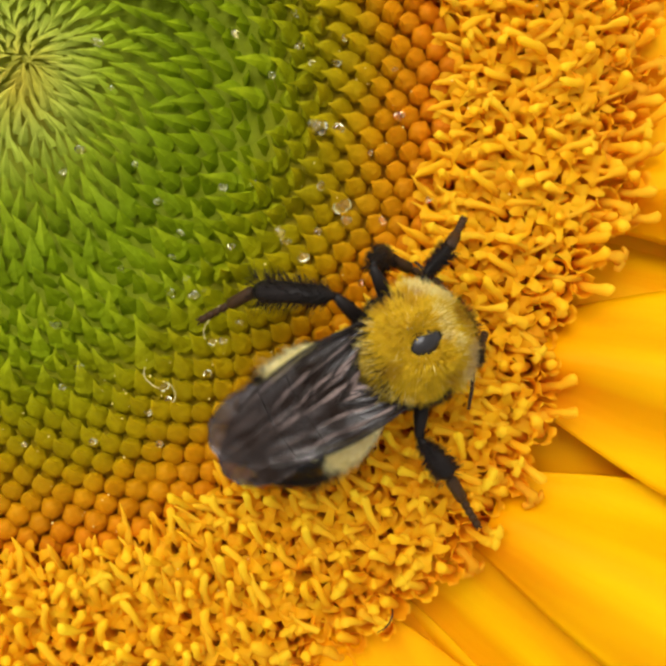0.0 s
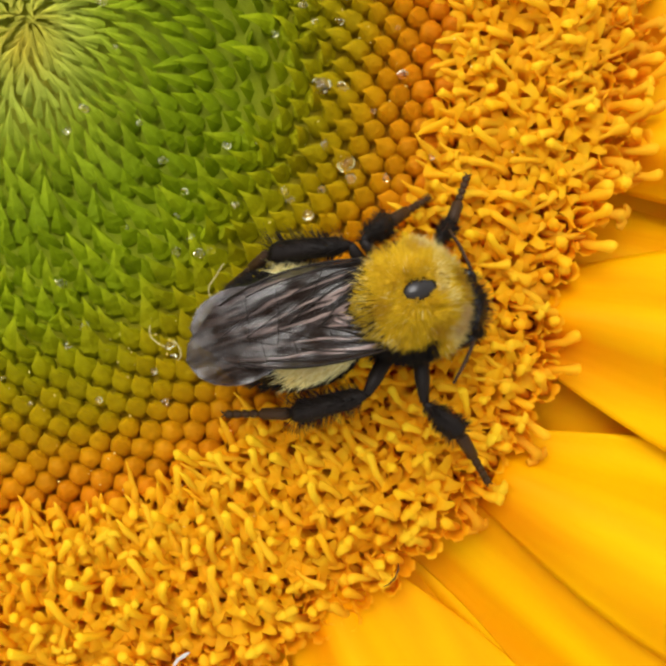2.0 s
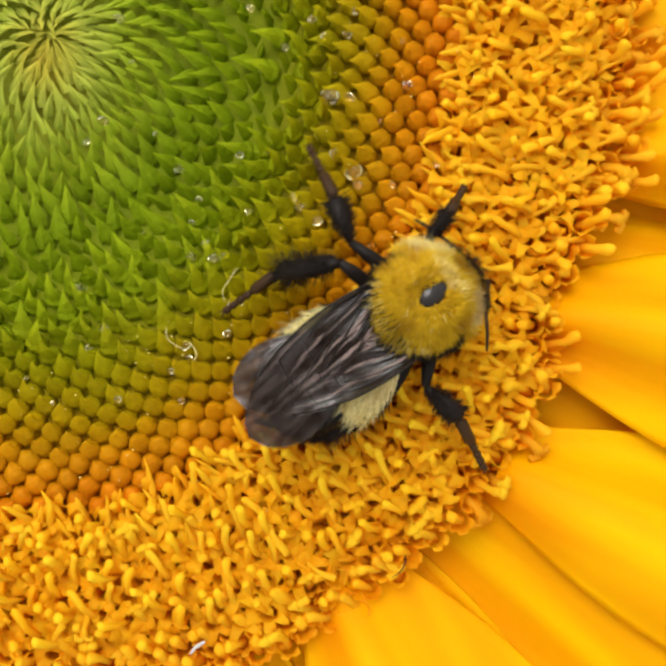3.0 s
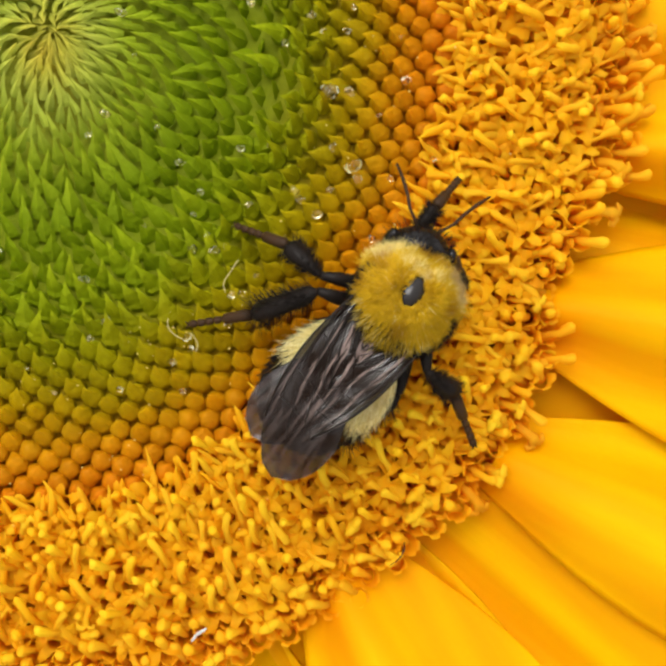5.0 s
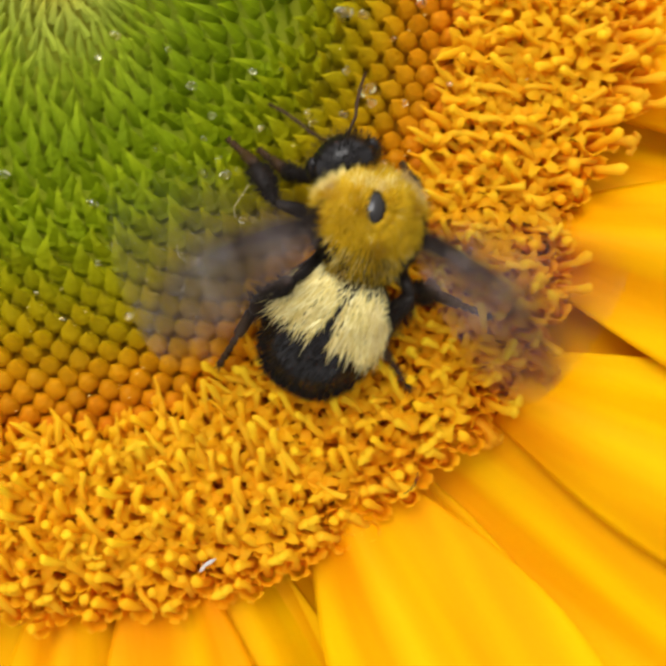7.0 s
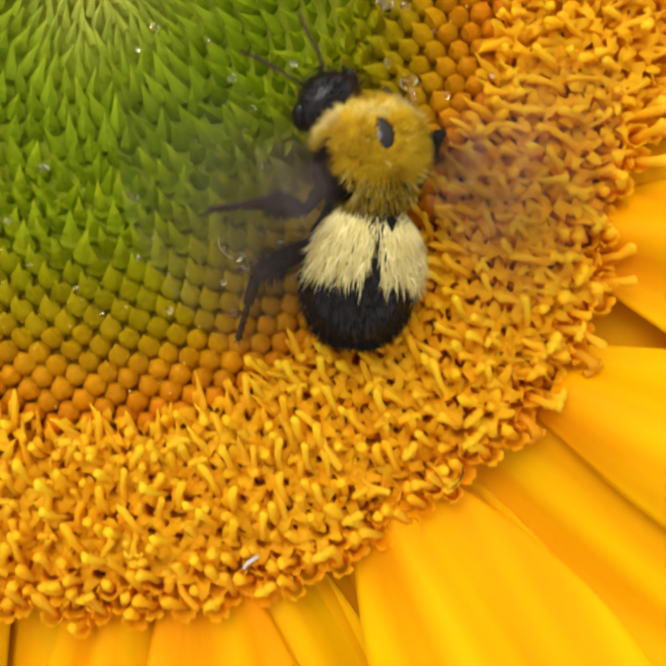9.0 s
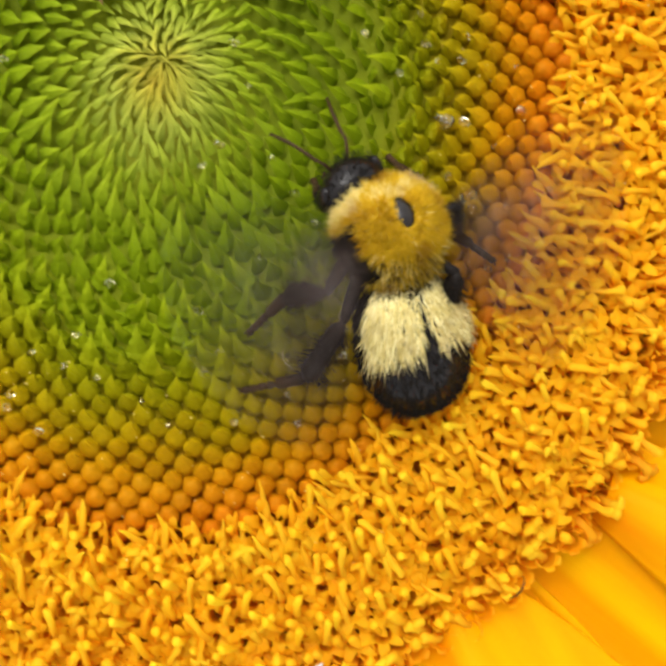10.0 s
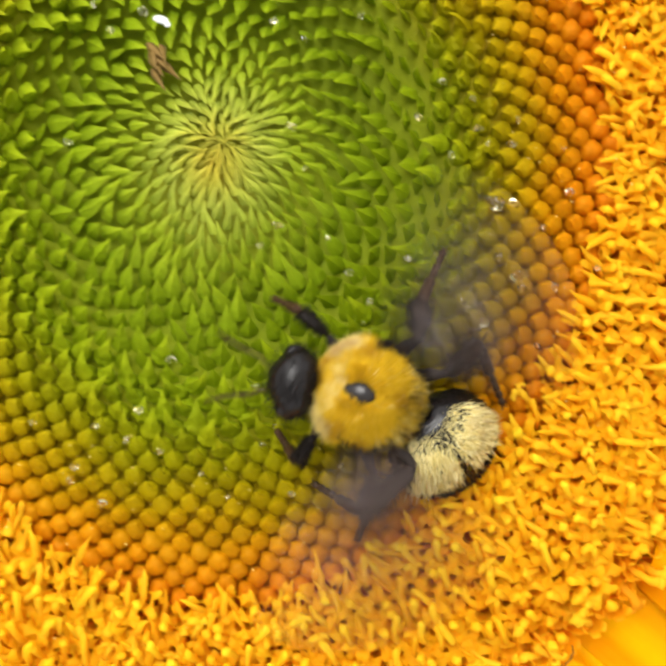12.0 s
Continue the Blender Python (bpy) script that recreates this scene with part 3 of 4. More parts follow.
DEW = [
    (18.7, -3.6, 0.52),
    (19.9, -3.6, 0.30),
    (23.5, -2.9, 0.28),
    (20.0, -8.4, 0.40),
    (20.4, -9.1, 0.32),
    (16.4, -9.8, 0.33),
    (16.8, -10.4, 0.25),
    (17.8, -11.3, 0.32),
    (10.8, -12.7, 0.26),
    (9.9, -13.5, 0.28),
    (12.0, -13.4, 0.30),
    (11.3, -13.6, 0.28),
    (3.0, -15.4, 0.38),
    (9.5, -19.1, 0.28),
    (9.7, -19.8, 0.20),
    (13.5, -10.7, 0.20),
    (13.0, -7.1, 0.22),
    (14.9, -6.9, 0.20),
    (15.9, -0.4, 0.20),
    (17.3, 3.2, 0.25),
    (17.6, 1.3, 0.25),
    (19.8, 0.3, 0.25),
    (20.3, 1.8, 0.18),
    (18.3, 0.3, 0.18),
    (9.2, -8.0, 0.25),
    (7.8, -5.8, 0.20),
    (4.4, -4.9, 0.28),
    (10.0, -11.3, 0.18),
    (6.9, -12.0, 0.18),
    (10.4, -9.9, 0.20),
    (12.4, -16.4, 0.25),
    (13.0, -16.3, 0.20),
    (14.0, -15.2, 0.20),
    (12.1, -18.3, 0.25),
    (8.5, -20.6, 0.20),
    (5.2, -22.4, 0.20),
    (9.2, -22.5, 0.20),
    (4.3, -17.9, 0.25),
    (3.4, -19.1, 0.20),
    (22.5, -9.1, 0.20),
    (18.9, -7.1, 0.25),
    (18.7, -9.8, 0.25),
    (21.8, -5.1, 0.15),
    (23.3, -0.1, 0.15),
    (13.8, 2.0, 0.20),
    (5.3, 1.6, 0.20),
    (25.3, -7.9, 0.15),
    (6.3, -1.2, 0.15),
    (-11.4, -17.5, 0.20),
    (-8.8, -20.4, 0.25),
    (-9.0, -21.3, 0.25),
    (-7.1, -22.8, 0.30),
    (-7.4, -17.8, 0.22),
    (-5.4, -18.7, 0.24),
    (-4.6, -16.8, 0.22),
    (-3.3, -19.5, 0.18),
    (-2.5, -13.6, 0.28),
    (-9.0, 0.6, 0.24),
    (-6.2, 7.8, 0.22),
    (4.4, 8.4, 0.22),
    (6.3, 7.2, 0.22),
    (-4.1, 9.0, 0.28),
    (20.3, -8.2, 0.33),
    (13.7, 2.1, 0.20),
    (15.4, 4.4, 0.20),
    (4.6, -4.9, 0.26),
    (3.4, -6.2, 0.18),
    (21.3, -12.9, 0.22),
    (10.1, 8.7, 0.20),
    (-7.2, 9.5, 0.22),
    (5.6, 1.5, 0.22),
    (-0.5, -21.0, 0.14),
    (1.1, -22.6, 0.14),
    (17.5, 1.3, 0.22),
]
for x, y, size in DEW:
    dew(x, y, 0.10 + 0.35 * size, 1.1 * size)

# a shed hair, a white flake and a scrap of insect wing
DEBRIS = plain("pale_flake", (0.80, 0.80, 0.76), (0.60, 0.58, 0.52), 0.6)
hair = new("fallen_hair", mesh("fallen_hair", tube([(23.07, -31.99, 1.30), (23.04, -32.29, 1.60), (22.84, -32.74, 1.65), (22.55, -33.08, 1.55), (22.16, -33.39, 1.25)], [0.035, 0.05, 0.05, 0.04, 0.02], 6), VEIN))
tagged(hair, "thin dark curved hair lying on the florets", "hair")
flake = new("white_flake", mesh("white_flake", joined([ellipsoid(0.55, 0.26, 0.12, 10, 6), moved(ellipsoid(0.25, 0.2, 0.1, 8, 6), pose(0.5, -0.2, 0.02))]), DEBRIS))
flake.matrix_basis = swing(pose(-2.90, 8.44, 0.35, 10, -6, -15))
tagged(flake, "small white flake lying on the green scales", "debris")
scrap = new("wing_scrap", mesh("wing_scrap", joined([ellipsoid(0.5, 0.12, 0.05, 10, 6), moved(ellipsoid(0.3, 0.1, 0.05, 8, 6), pose(-0.5, -0.1, 0.0, 0, 0, 20))]), plain("grey_scrap", (0.55, 0.52, 0.48), (0.3, 0.28, 0.25), 0.4)))
scrap.matrix_basis = swing(pose(10.26, -37.62, 0.75, 0, 5, 30))
tagged(scrap, "tiny grey scrap caught among the florets", "debris")

# pale threads shed by insects
THREAD = plain("pale_thread", (0.70, 0.58, 0.22), (0.5, 0.38, 0.12), 0.5)
for i, (x, y, size) in enumerate([(11.99, -16.28, 2.4), (9.25, -19.19, 1.8), (9.65, -18.81, 1.5)]):
    r = random.Random(60 + i)
    a, bend, pts = r.uniform(0, 6.28), r.choice((-1, 1)), [Vector((0, 0, 0))]
    for k in range(9):
        a += bend * r.uniform(-0.1, 0.45)
        pts.append(pts[-1] + 0.11 * size * Vector((math.cos(a), math.sin(a), r.uniform(-0.15, 0.15))))
    thread = new("pale_thread", mesh("pale_thread", tube(pts, [0.03] * 9 + [0.015], 6), THREAD))
    thread.location = (x * MM, y * MM, 0.3 * MM)
    tagged(thread, "short curled pale thread caught on the florets", "thread", "threads on the flower")

# a few scales near the heart have withered
WITHERED = plain("withered_scale", (0.22, 0.13, 0.02), (0.12, 0.06, 0.01), 0.7)
r = random.Random(77)
BROWN = (-3.00, 5.92)
for i in range(7):
    ob = part("withered_bract", bract(2.4, 0.6, 0.6, 0.1), WITHERED, flower, "withered brown bract")
    ob.matrix_basis = swing(pose(BROWN[0] + r.uniform(-0.6, 0.6), BROWN[1] + r.uniform(-1.0, 1.0), -0.2 + r.uniform(-0.1, 0.2), 0, 0, math.degrees(math.atan2(BROWN[1], BROWN[0])) + r.uniform(-25, 25)))

# ---- the bumblebee, head along +x, its left along +y, origin in the thorax ----
bee = tagged(new("bumblebee"), "fuzzy yellow and black bumblebee walking on the sunflower", "bee")


def hairs(samples, seed, thick=0.032):
    """Fine tapered hairs; samples give root, direction and length."""
    r = random.Random(seed)
    verts, faces = [], []
    for root, way, length in samples:
        way = way.normalized()
        side = way.orthogonal().normalized()
        side = Matrix.Rotation(r.uniform(0, 6.28), 3, way) @ side
        other = way.cross(side)
        droop = Vector((r.uniform(-0.2, 0.2), r.uniform(-0.2, 0.2), -0.12)) * length
        base = len(verts)
        for s, w in ((0.0, 1.0), (0.55, 0.8)):
            c = root + way * length * s + droop * s * s
            for k in range(3):
                a = 2.0944 * k
                verts.append(c + thick * w * (math.cos(a) * side + math.sin(a) * other))
        verts.append(root + way * length + droop)
        for k in range(3):
            j = (k + 1) % 3
            faces.append((base + k, base + j, base + 3 + j, base + 3 + k))
            faces.append((base + 3 + k, base + 3 + j, base + 6))
    return verts, faces


TX, TY, TZ = 2.25, 2.5, 2.35


def thorax_fur():
    """Samples over the thorax: yellow on top, cream at the collar and sides, bare at the crown's middle."""
    r = random.Random(3)
    yellow, cream, dark = [], [], []
    while len(yellow) < 20000:
        b, a = math.acos(r.uniform(-0.55, 1.0)), r.uniform(0, 2 * math.pi)
        nrm = Vector((math.sin(b) * math.cos(a), math.sin(b) * math.sin(a), math.cos(b)))
        root = Vector((TX * nrm.x, TY * nrm.y, TZ * nrm.z))
        bare = ((root.x - 0.6) / 0.78) ** 2 + (root.y / 0.54) ** 2
        if nrm.z > 0.5 and bare < 1.0:
            continue
        swirl = noise.noise_vector(root * 0.75) * 0.75 + noise.noise_vector(root * 2.4 + Vector((9, 3, 1))) * 0.35
        back = Vector((-0.2 + 0.35 * math.tanh(3 * (nrm.x - 0.2)), 0, 0))
        flow = Vector((0.75 * math.tanh(2.2 * (nrm.x - 0.1)), nrm.y * 0.6, 0.1)) if nrm.z > 0.3 else Vector((0, 0, -0.1))
        if nrm.z > 0.5 and bare < 4:
            flow = Vector((root.x - 0.6, root.y, 0)) * (0.5 if root.x < 0.6 else -0.4)
        way = nrm * 0.75 + flow * 0.55 + swirl + back * 0.25 + Vector((r.gauss(0, 0.13), r.gauss(0, 0.13), r.gauss(0, 0.1)))
        length = r.uniform(0.85, 1.3) * (1.1 if nrm.z < 0.4 else 1.0)
        if bare < 2.4 and nrm.z > 0.5:
            length *= 0.6
        pale = (nrm.x > 0.40 and abs(nrm.y) > 0.35 and nrm.z < 0.5) or r.random() < 0.02 or (nrm.z > 0.6 and 1.25 < root.x < 1.75 and abs(root.y) < 1.3 and r.random() < 0.6)
        row = (root, way, length)
        if abs(nrm.y) > 0.56 and -0.85 < nrm.x < 0.3 and nrm.z < 0.54 + r.uniform(-0.08, 0.08):
            dark.append((root, way + Vector((-0.2, 0, 0)), 0.75 * length))
            continue
        if nrm.x < -0.35 and 0.0 < nrm.z < 0.75 and r.random() < 0.05:
            cream.append((root, nrm * 0.8 + Vector((-0.5, 0.8 * nrm.y, 0.25)) + swirl * 0.6, r.uniform(1.1, 1.6)))
        if pale:
            cream.append(row)
        else:
            yellow.append(row)
        if (nrm.x < -0.5 or (abs(nrm.y) > 0.8 and nrm.x < 0.3)) and r.random() < 0.11:
            dark.append((root, way + Vector((-0.3, 0, 0)), length * 1.3))
    return yellow, cream, dark


thorax = part("thorax", ellipsoid(TX, TY, TZ, 28, 18), SKIN, bee, "round thorax under dense yellow fur")
yellow, cream, dark = thorax_fur()
part("fur", hairs(yellow, 1, 0.027), YELLOW_FUR, thorax, "dense mustard-yellow fur")
part("collar_fur", hairs(cream, 2), COLLAR_FUR, thorax, "pale cream collar fur")
part("dark_fur", hairs(dark, 3), BLACK_FUR, thorax, "sparse black hairs")
shield = part("bald_spot", ellipsoid(1.1, 0.84, 0.62, 24, 14), SHIELD, thorax, "glossy black bare spot")
shield.matrix_basis = swing(pose(0.58, 0, TZ - 0.40, 0, 12, 0))
belly = part("underside", ellipsoid(2.9, 2.75, 1.5, 22, 12), CHITIN, bee, "black furry underside")
belly.location = (-0.5 * MM, 0, -1.5 * MM)
r = random.Random(17)
under = []
for _ in range(1500):
    a, z = r.uniform(0, 6.283), r.uniform(-0.5, 0.75)
    c = math.sqrt(1 - z * z)
    nrm = Vector((c * math.cos(a), c * math.sin(a), z))
    under.append((Vector((2.85 * nrm.x, 2.7 * nrm.y, 1.45 * nrm.z)), nrm + Vector((-0.4, 0, 0)), r.uniform(0.3, 0.7)))
part("black_fur", hairs(under, 18, 0.028), BLACK_FUR, belly, "short black fur")
for k in (1, -1):
    tegula = part("tegula", ellipsoid(0.42, 0.36, 0.28, 12, 8), CHITIN, thorax, "shiny dark wing joint cover")
    tegula.location = (0.7 * MM, 2.35 * k * MM, 1.2 * MM)

# abdomen: hinge at the waist, lying along -x
ALEN, AWID, AHGT = 4.2, 3.72, 2.55


def abdomen_point(s, a):
    """s from 0 at the waist to 1 at the tip, a round the body."""
    b = math.pi * s
    fat = math.sin(b) ** 0.72 * (1.0 - 0.12 * s)
    return Vector((-ALEN + ALEN * math.cos(b) - 0.1, AWID * fat * math.sin(a), AHGT * fat * math.cos(a) - 0.25))


def abdomen_skin():
    rows, seg = 30, 32
    verts, faces = [], []
    for i in range(rows):
        s = 0.02 + 0.97 * i / (rows - 1)
        step = 1 - 0.03 * ((s * 6.0) % 1.0)
        for k in range(seg):
            p = abdomen_point(s, 2 * math.pi * k / seg)
            verts.append(Vector((p.x, p.y * step, p.z * step)))
    for i in range(rows - 1):
        for k in range(seg):
            a, b = i * seg + k, i * seg + (k + 1) % seg
            faces.append((a, b, b + seg, a + seg))
    faces.append(tuple(range(seg)))
    faces.append(tuple(range((rows - 1) * seg + seg - 1, (rows - 1) * seg - 1, -1)))
    return verts, faces


abdomen = part("abdomen", abdomen_skin(), CHITIN, bee, "black abdomen with a cream furry front band")


def abdomen_fur():
    r = random.Random(5)
    cream, black = [], []
    for _ in range(15000):
        s, a = r.uniform(0.05, 0.97), r.uniform(-2.2, 2.2)
        p = abdomen_point(s, a)
        nrm = Vector((0.25 - 0.5 * s, math.sin(a), math.cos(a))).normalized()
        way = nrm * 0.38 + Vector((-1.0, 0.12 * math.sin(a), -0.05)) + Vector((r.gauss(0, 0.16), r.gauss(0, 0.22), r.gauss(0, 0.12)))
        notch = s > 0.30 and abs(p.y) < 2.6 * (s - 0.30)
        thin = abs(p.y) < 0.5 and r.random() < 0.55
        if 0.10 + r.uniform(-0.03, 0.03) < s < 0.485 + r.uniform(-0.03, 0.03) and abs(a) < 1.17 + r.uniform(-0.1, 0.1) and not notch and not thin:
            cream.append((p, way, r.uniform(0.8, 1.5)))
        elif r.random() < (0.22 if s > 0.2 else 0.5):
            black.append((p, way, r.uniform(0.3, 0.55) * (1.4 if abs(a) > 1.2 else 1.0)))
    return cream, black


cream, black = abdomen_fur()
part("band_fur", hairs(cream, 6, 0.036), CREAM_FUR, abdomen, "cream-yellow band of fur in two tufts")
part("black_fur", hairs(black, 7), BLACK_FUR, abdomen, "short black fur")

# head
head = part("head", ellipsoid(1.65, 2.2, 1.75, 20, 14, lambda v: (v.x * (1.0 - 0.1 * (v.z < 0)), v.y * (1 - 0.16 * max(0.0, v.x)), v.z)), CHITIN, bee, "glossy black head")
for k in (1, -1):
    eye = part("eye", ellipsoid(0.62, 0.48, 1.05, 14, 10), CHITIN, head, "dark oval compound eye")
    eye.matrix_basis = swing(pose(0.15, 1.82 * k, 0.1, 0, 12, -12 * k))
for place in ((-0.25, 0.0), (-0.45, 0.38), (-0.45, -0.38)):
    ocellus = part("ocellus", ellipsoid(0.14, 0.14, 0.12, 8, 6), CHITIN, head)
    ocellus.location = (place[0] * MM, place[1] * MM, 1.66 * MM)
r = random.Random(11)
crown = []
for _ in range(420):
    a, b = r.uniform(0, 6.28), r.uniform(0.1, 1.5)
    nrm = Vector((math.sin(b) * math.cos(a), math.sin(b) * math.sin(a), math.cos(b)))
    crown.append((Vector((1.6 * nrm.x, 2.15 * nrm.y, 1.7 * nrm.z)), nrm + Vector((r.gauss(0.2, 0.3), r.gauss(0, 0.3), 0)), r.uniform(0.3, 0.7)))
part("head_fur", hairs(crown, 12, 0.022), BLACK_FUR, head, "thin black hairs")
antennae = []
for k in (1, -1):
    bend = [(0, 0, 0), (0.5, 0.35 * k, 0.25), (1.0, 0.75 * k, 0.35), (1.8, 1.05 * k, 0.25), (2.8, 1.55 * k, 0.1), (3.7, 2.1 * k, -0.1)]
    antenna = part("antenna", tube(bend, [0.10, 0.09, 0.10, 0.11, 0.11, 0.08], 7), TARSUS, head, "thin elbowed dark brown antenna")
    antenna.location = (0.95 * MM, 0.5 * k * MM, 0.6 * MM)
    antennae.append(antenna)
    jaw = part("mandible", tube([(0, 0, 0), (0.6, 0.1 * -k, -0.2), (1.0, 0.35 * -k, -0.35)], [0.25, 0.22, 0.08], 8), TARSUS, head, "short brown mandible")
    jaw.location = (0.9 * MM, 0.65 * k * MM, -0.7 * MM)


# wings: root at the origin, lying along +x, leading edge towards +y for the left one
def wing_outline(s, long, wide):
    """The film's front and rear edge at s along it."""
    front = 0.27 * wide * math.sin(math.pi * min(1.0, s * 1.1) * 0.9) + 0.05 * wide
    rear = -wide * (0.14 + 0.76 * math.sin(math.pi * min(1.0, s * 0.74)) ** 0.9 * s ** 0.6)
    end = math.sqrt(max(0.0, 1 - max(0.0, (s - 0.72) / 0.28) ** 2.2))
    mid = 0.5 * (front + rear)
    return mid + (front - mid) * end, mid + (rear - mid) * end


def wing_film(long, wide, side, seed):
    rows, cols = 34, 12
    verts, faces = [], []
    for layer in (0.012, -0.012):
        for i in range(rows):
            s = i / (rows - 1)
            f, b = wing_outline(s, long, wide)
            for k in range(cols):
                u = k / (cols - 1)
                pleat = 0.24 * math.sin(u * 23 + 3.5 * s) * (1 - s) ** 1.2 + 0.03 * math.sin(11 * s + seed + 6 * u)
                verts.append(Vector((long * s, side * (f + (b - f) * u), layer + pleat + 0.35 * math.sin(math.pi * s) * (1 - u) - 0.25 * s * s)))
    n = rows * cols
    for i in range(rows - 1):
        for k in range(cols - 1):
            a = i * cols + k
            faces.append((a, a + cols, a + cols + 1, a + 1))
            faces.append((n + a, n + a + 1, n + a + cols + 1, n + a + cols))
    return verts, faces


def wing_veins(long, wide, side, seed, fore):
    def at(s, u):
        f, b = wing_outline(s, long, wide)
        pleat = 0.24 * math.sin(u * 23 + 3.5 * s) * (1 - s) ** 1.2 + 0.03 * math.sin(11 * s + seed + 6 * u)
        return Vector((long * s, side * (f + (b - f) * u), 0.05 + pleat + 0.35 * math.sin(math.pi * s) * (1 - u) - 0.25 * s * s))

    def run(a, b, thick, n=9):
        return tube([at(a[0] + (b[0] - a[0]) * i / n, a[1] + (b[1] - a[1]) * i / n) for i in range(n + 1)], [thick] * (n + 1), 5)
    r = random.Random(seed)
    lines = [((0.0, 0.02), (0.78, 0.02), 0.14), ((0.0, 0.14), (0.66, 0.10), 0.11), ((0.30, 0.12), (0.37, 0.42), 0.06), ((0.45, 0.42), (0.72, 0.52), 0.06)]
    for i in range(11):
        u = 0.20 + 0.075 * i
        lines.append(((0.01, 0.3 * u + 0.35 * (i / 11)), (r.uniform(0.30, 0.52), min(0.97, u + r.uniform(-0.03, 0.03))), r.uniform(0.07, 0.11)))
    if fore:
        lines += [((0.52, 0.10), (0.55, 0.46), 0.045), ((0.66, 0.06), (0.70, 0.50), 0.045), ((0.37, 0.42), (0.41, 0.78), 0.045), ((0.62, 0.28), (0.82, 0.36), 0.04), ((0.55, 0.46), (0.60, 0.78), 0.04)]
    return [run(a, b, w * 0.42) for a, b, w in lines]


wings = []
for k, name in ((1, "left"), (-1, "right")):
    for long, wide, fore in ((12.1, 4.5, True), (8.8, 3.1, False)):
        wing = part("forewing" if fore else "hindwing", wing_film(long, wide, -k, 2 * k + long), WING, bee, "smoky translucent veined wing")
        for line in wing_veins(long, wide, -k, 2 * k + long, fore):
            part("vein", line, VEIN, wing)
        wings.append((wing, k, fore))

# legs: femur, tibia and tarsus, each along +x from its joint
LENGTHS = {"1": (2.4, 2.2, 3.3), "2": (3.9, 2.8, 4.5), "3": (3.7, 4.7, 4.6)}
HIPS = {"L1": (1.5, 1.2), "R1": (1.5, -1.2), "L2": (0.2, 1.5), "R2": (0.2, -1.5), "L3": (-1.2, 1.5), "R3": (-1.2, -1.5)}


def leg_parts(pair):
    f, t, s = LENGTHS[pair]
    wide = {"1": 0.42, "2": 0.74, "3": 0.74}[pair]
    femur = tube([(-0.1, 0, 0), (f * 0.3, 0, 0.02), (f * 0.7, 0, 0.02), (f, 0, 0)], [0.30, 0.48, 0.42, 0.24], 10)
    tibia = tube([(0, 0, 0), (t * 0.15, 0, 0), (t * 0.6, 0, 0.04), (t * 0.9, 0, 0.02), (t, 0, 0)], [0.2, 0.3 + 0.3 * (pair == "3"), wide * 0.92, wide, wide * 0.6], 10, 0.8)
    pieces = [tube([(0, 0, 0), (s * 0.08, 0, 0), (s * 0.42, 0, -0.02), (s * 0.46, 0, -0.03)], [0.18, 0.38, 0.34, 0.18], 8)]
    for i in range(4):
        a, b = s * (0.46 + 0.12 * i), s * (0.46 + 0.12 * (i + 1))
        pieces.append(tube([(a, 0, -0.03), (a + 0.3 * (b - a), 0, -0.03), (b - 0.05, 0, -0.05), (b, 0, -0.05)], [0.12, 0.21, 0.26, 0.13], 7))
    for k in (1, -1):
        pieces.append(tube([(s * 0.94, 0, -0.05), (s * 1.0, 0.14 * k, -0.02), (s * 1.03, 0.24 * k, -0.22)], [0.07, 0.05, 0.015], 5))
    r = random.Random(int(pair))
    bristle = []
    for _ in range(520):
        x, a = r.uniform(0.05, 1.0) * t, r.uniform(0, 6.28)
        out = Vector((0.5, math.cos(a), 0.8 * math.sin(a)))
        bristle.append((Vector((x, 0.8 * wide * math.cos(a) * min(1, x / t + 0.3), 0.6 * wide * math.sin(a))), out, r.uniform(0.25, 0.6) * (2.0 if pair == "3" else 1.0)))
    return femur, tibia, joined(pieces), hairs(bristle, int(pair) + 20, 0.02)


legs = {}
for pair in "123":
    femur, tibia, tarsus, bristle = leg_parts(pair)
    for side in "LR":
        leg = part("leg", femur, LEG, bee, "black jointed bristly leg")
        legs[side + pair] = (leg, part("tibia", joined([tibia, bristle]), LEG, bee, "swollen bristly black tibia"), part("tarsus", tarsus, TARSUS, bee, "segmented dark brown tarsus with claws"))


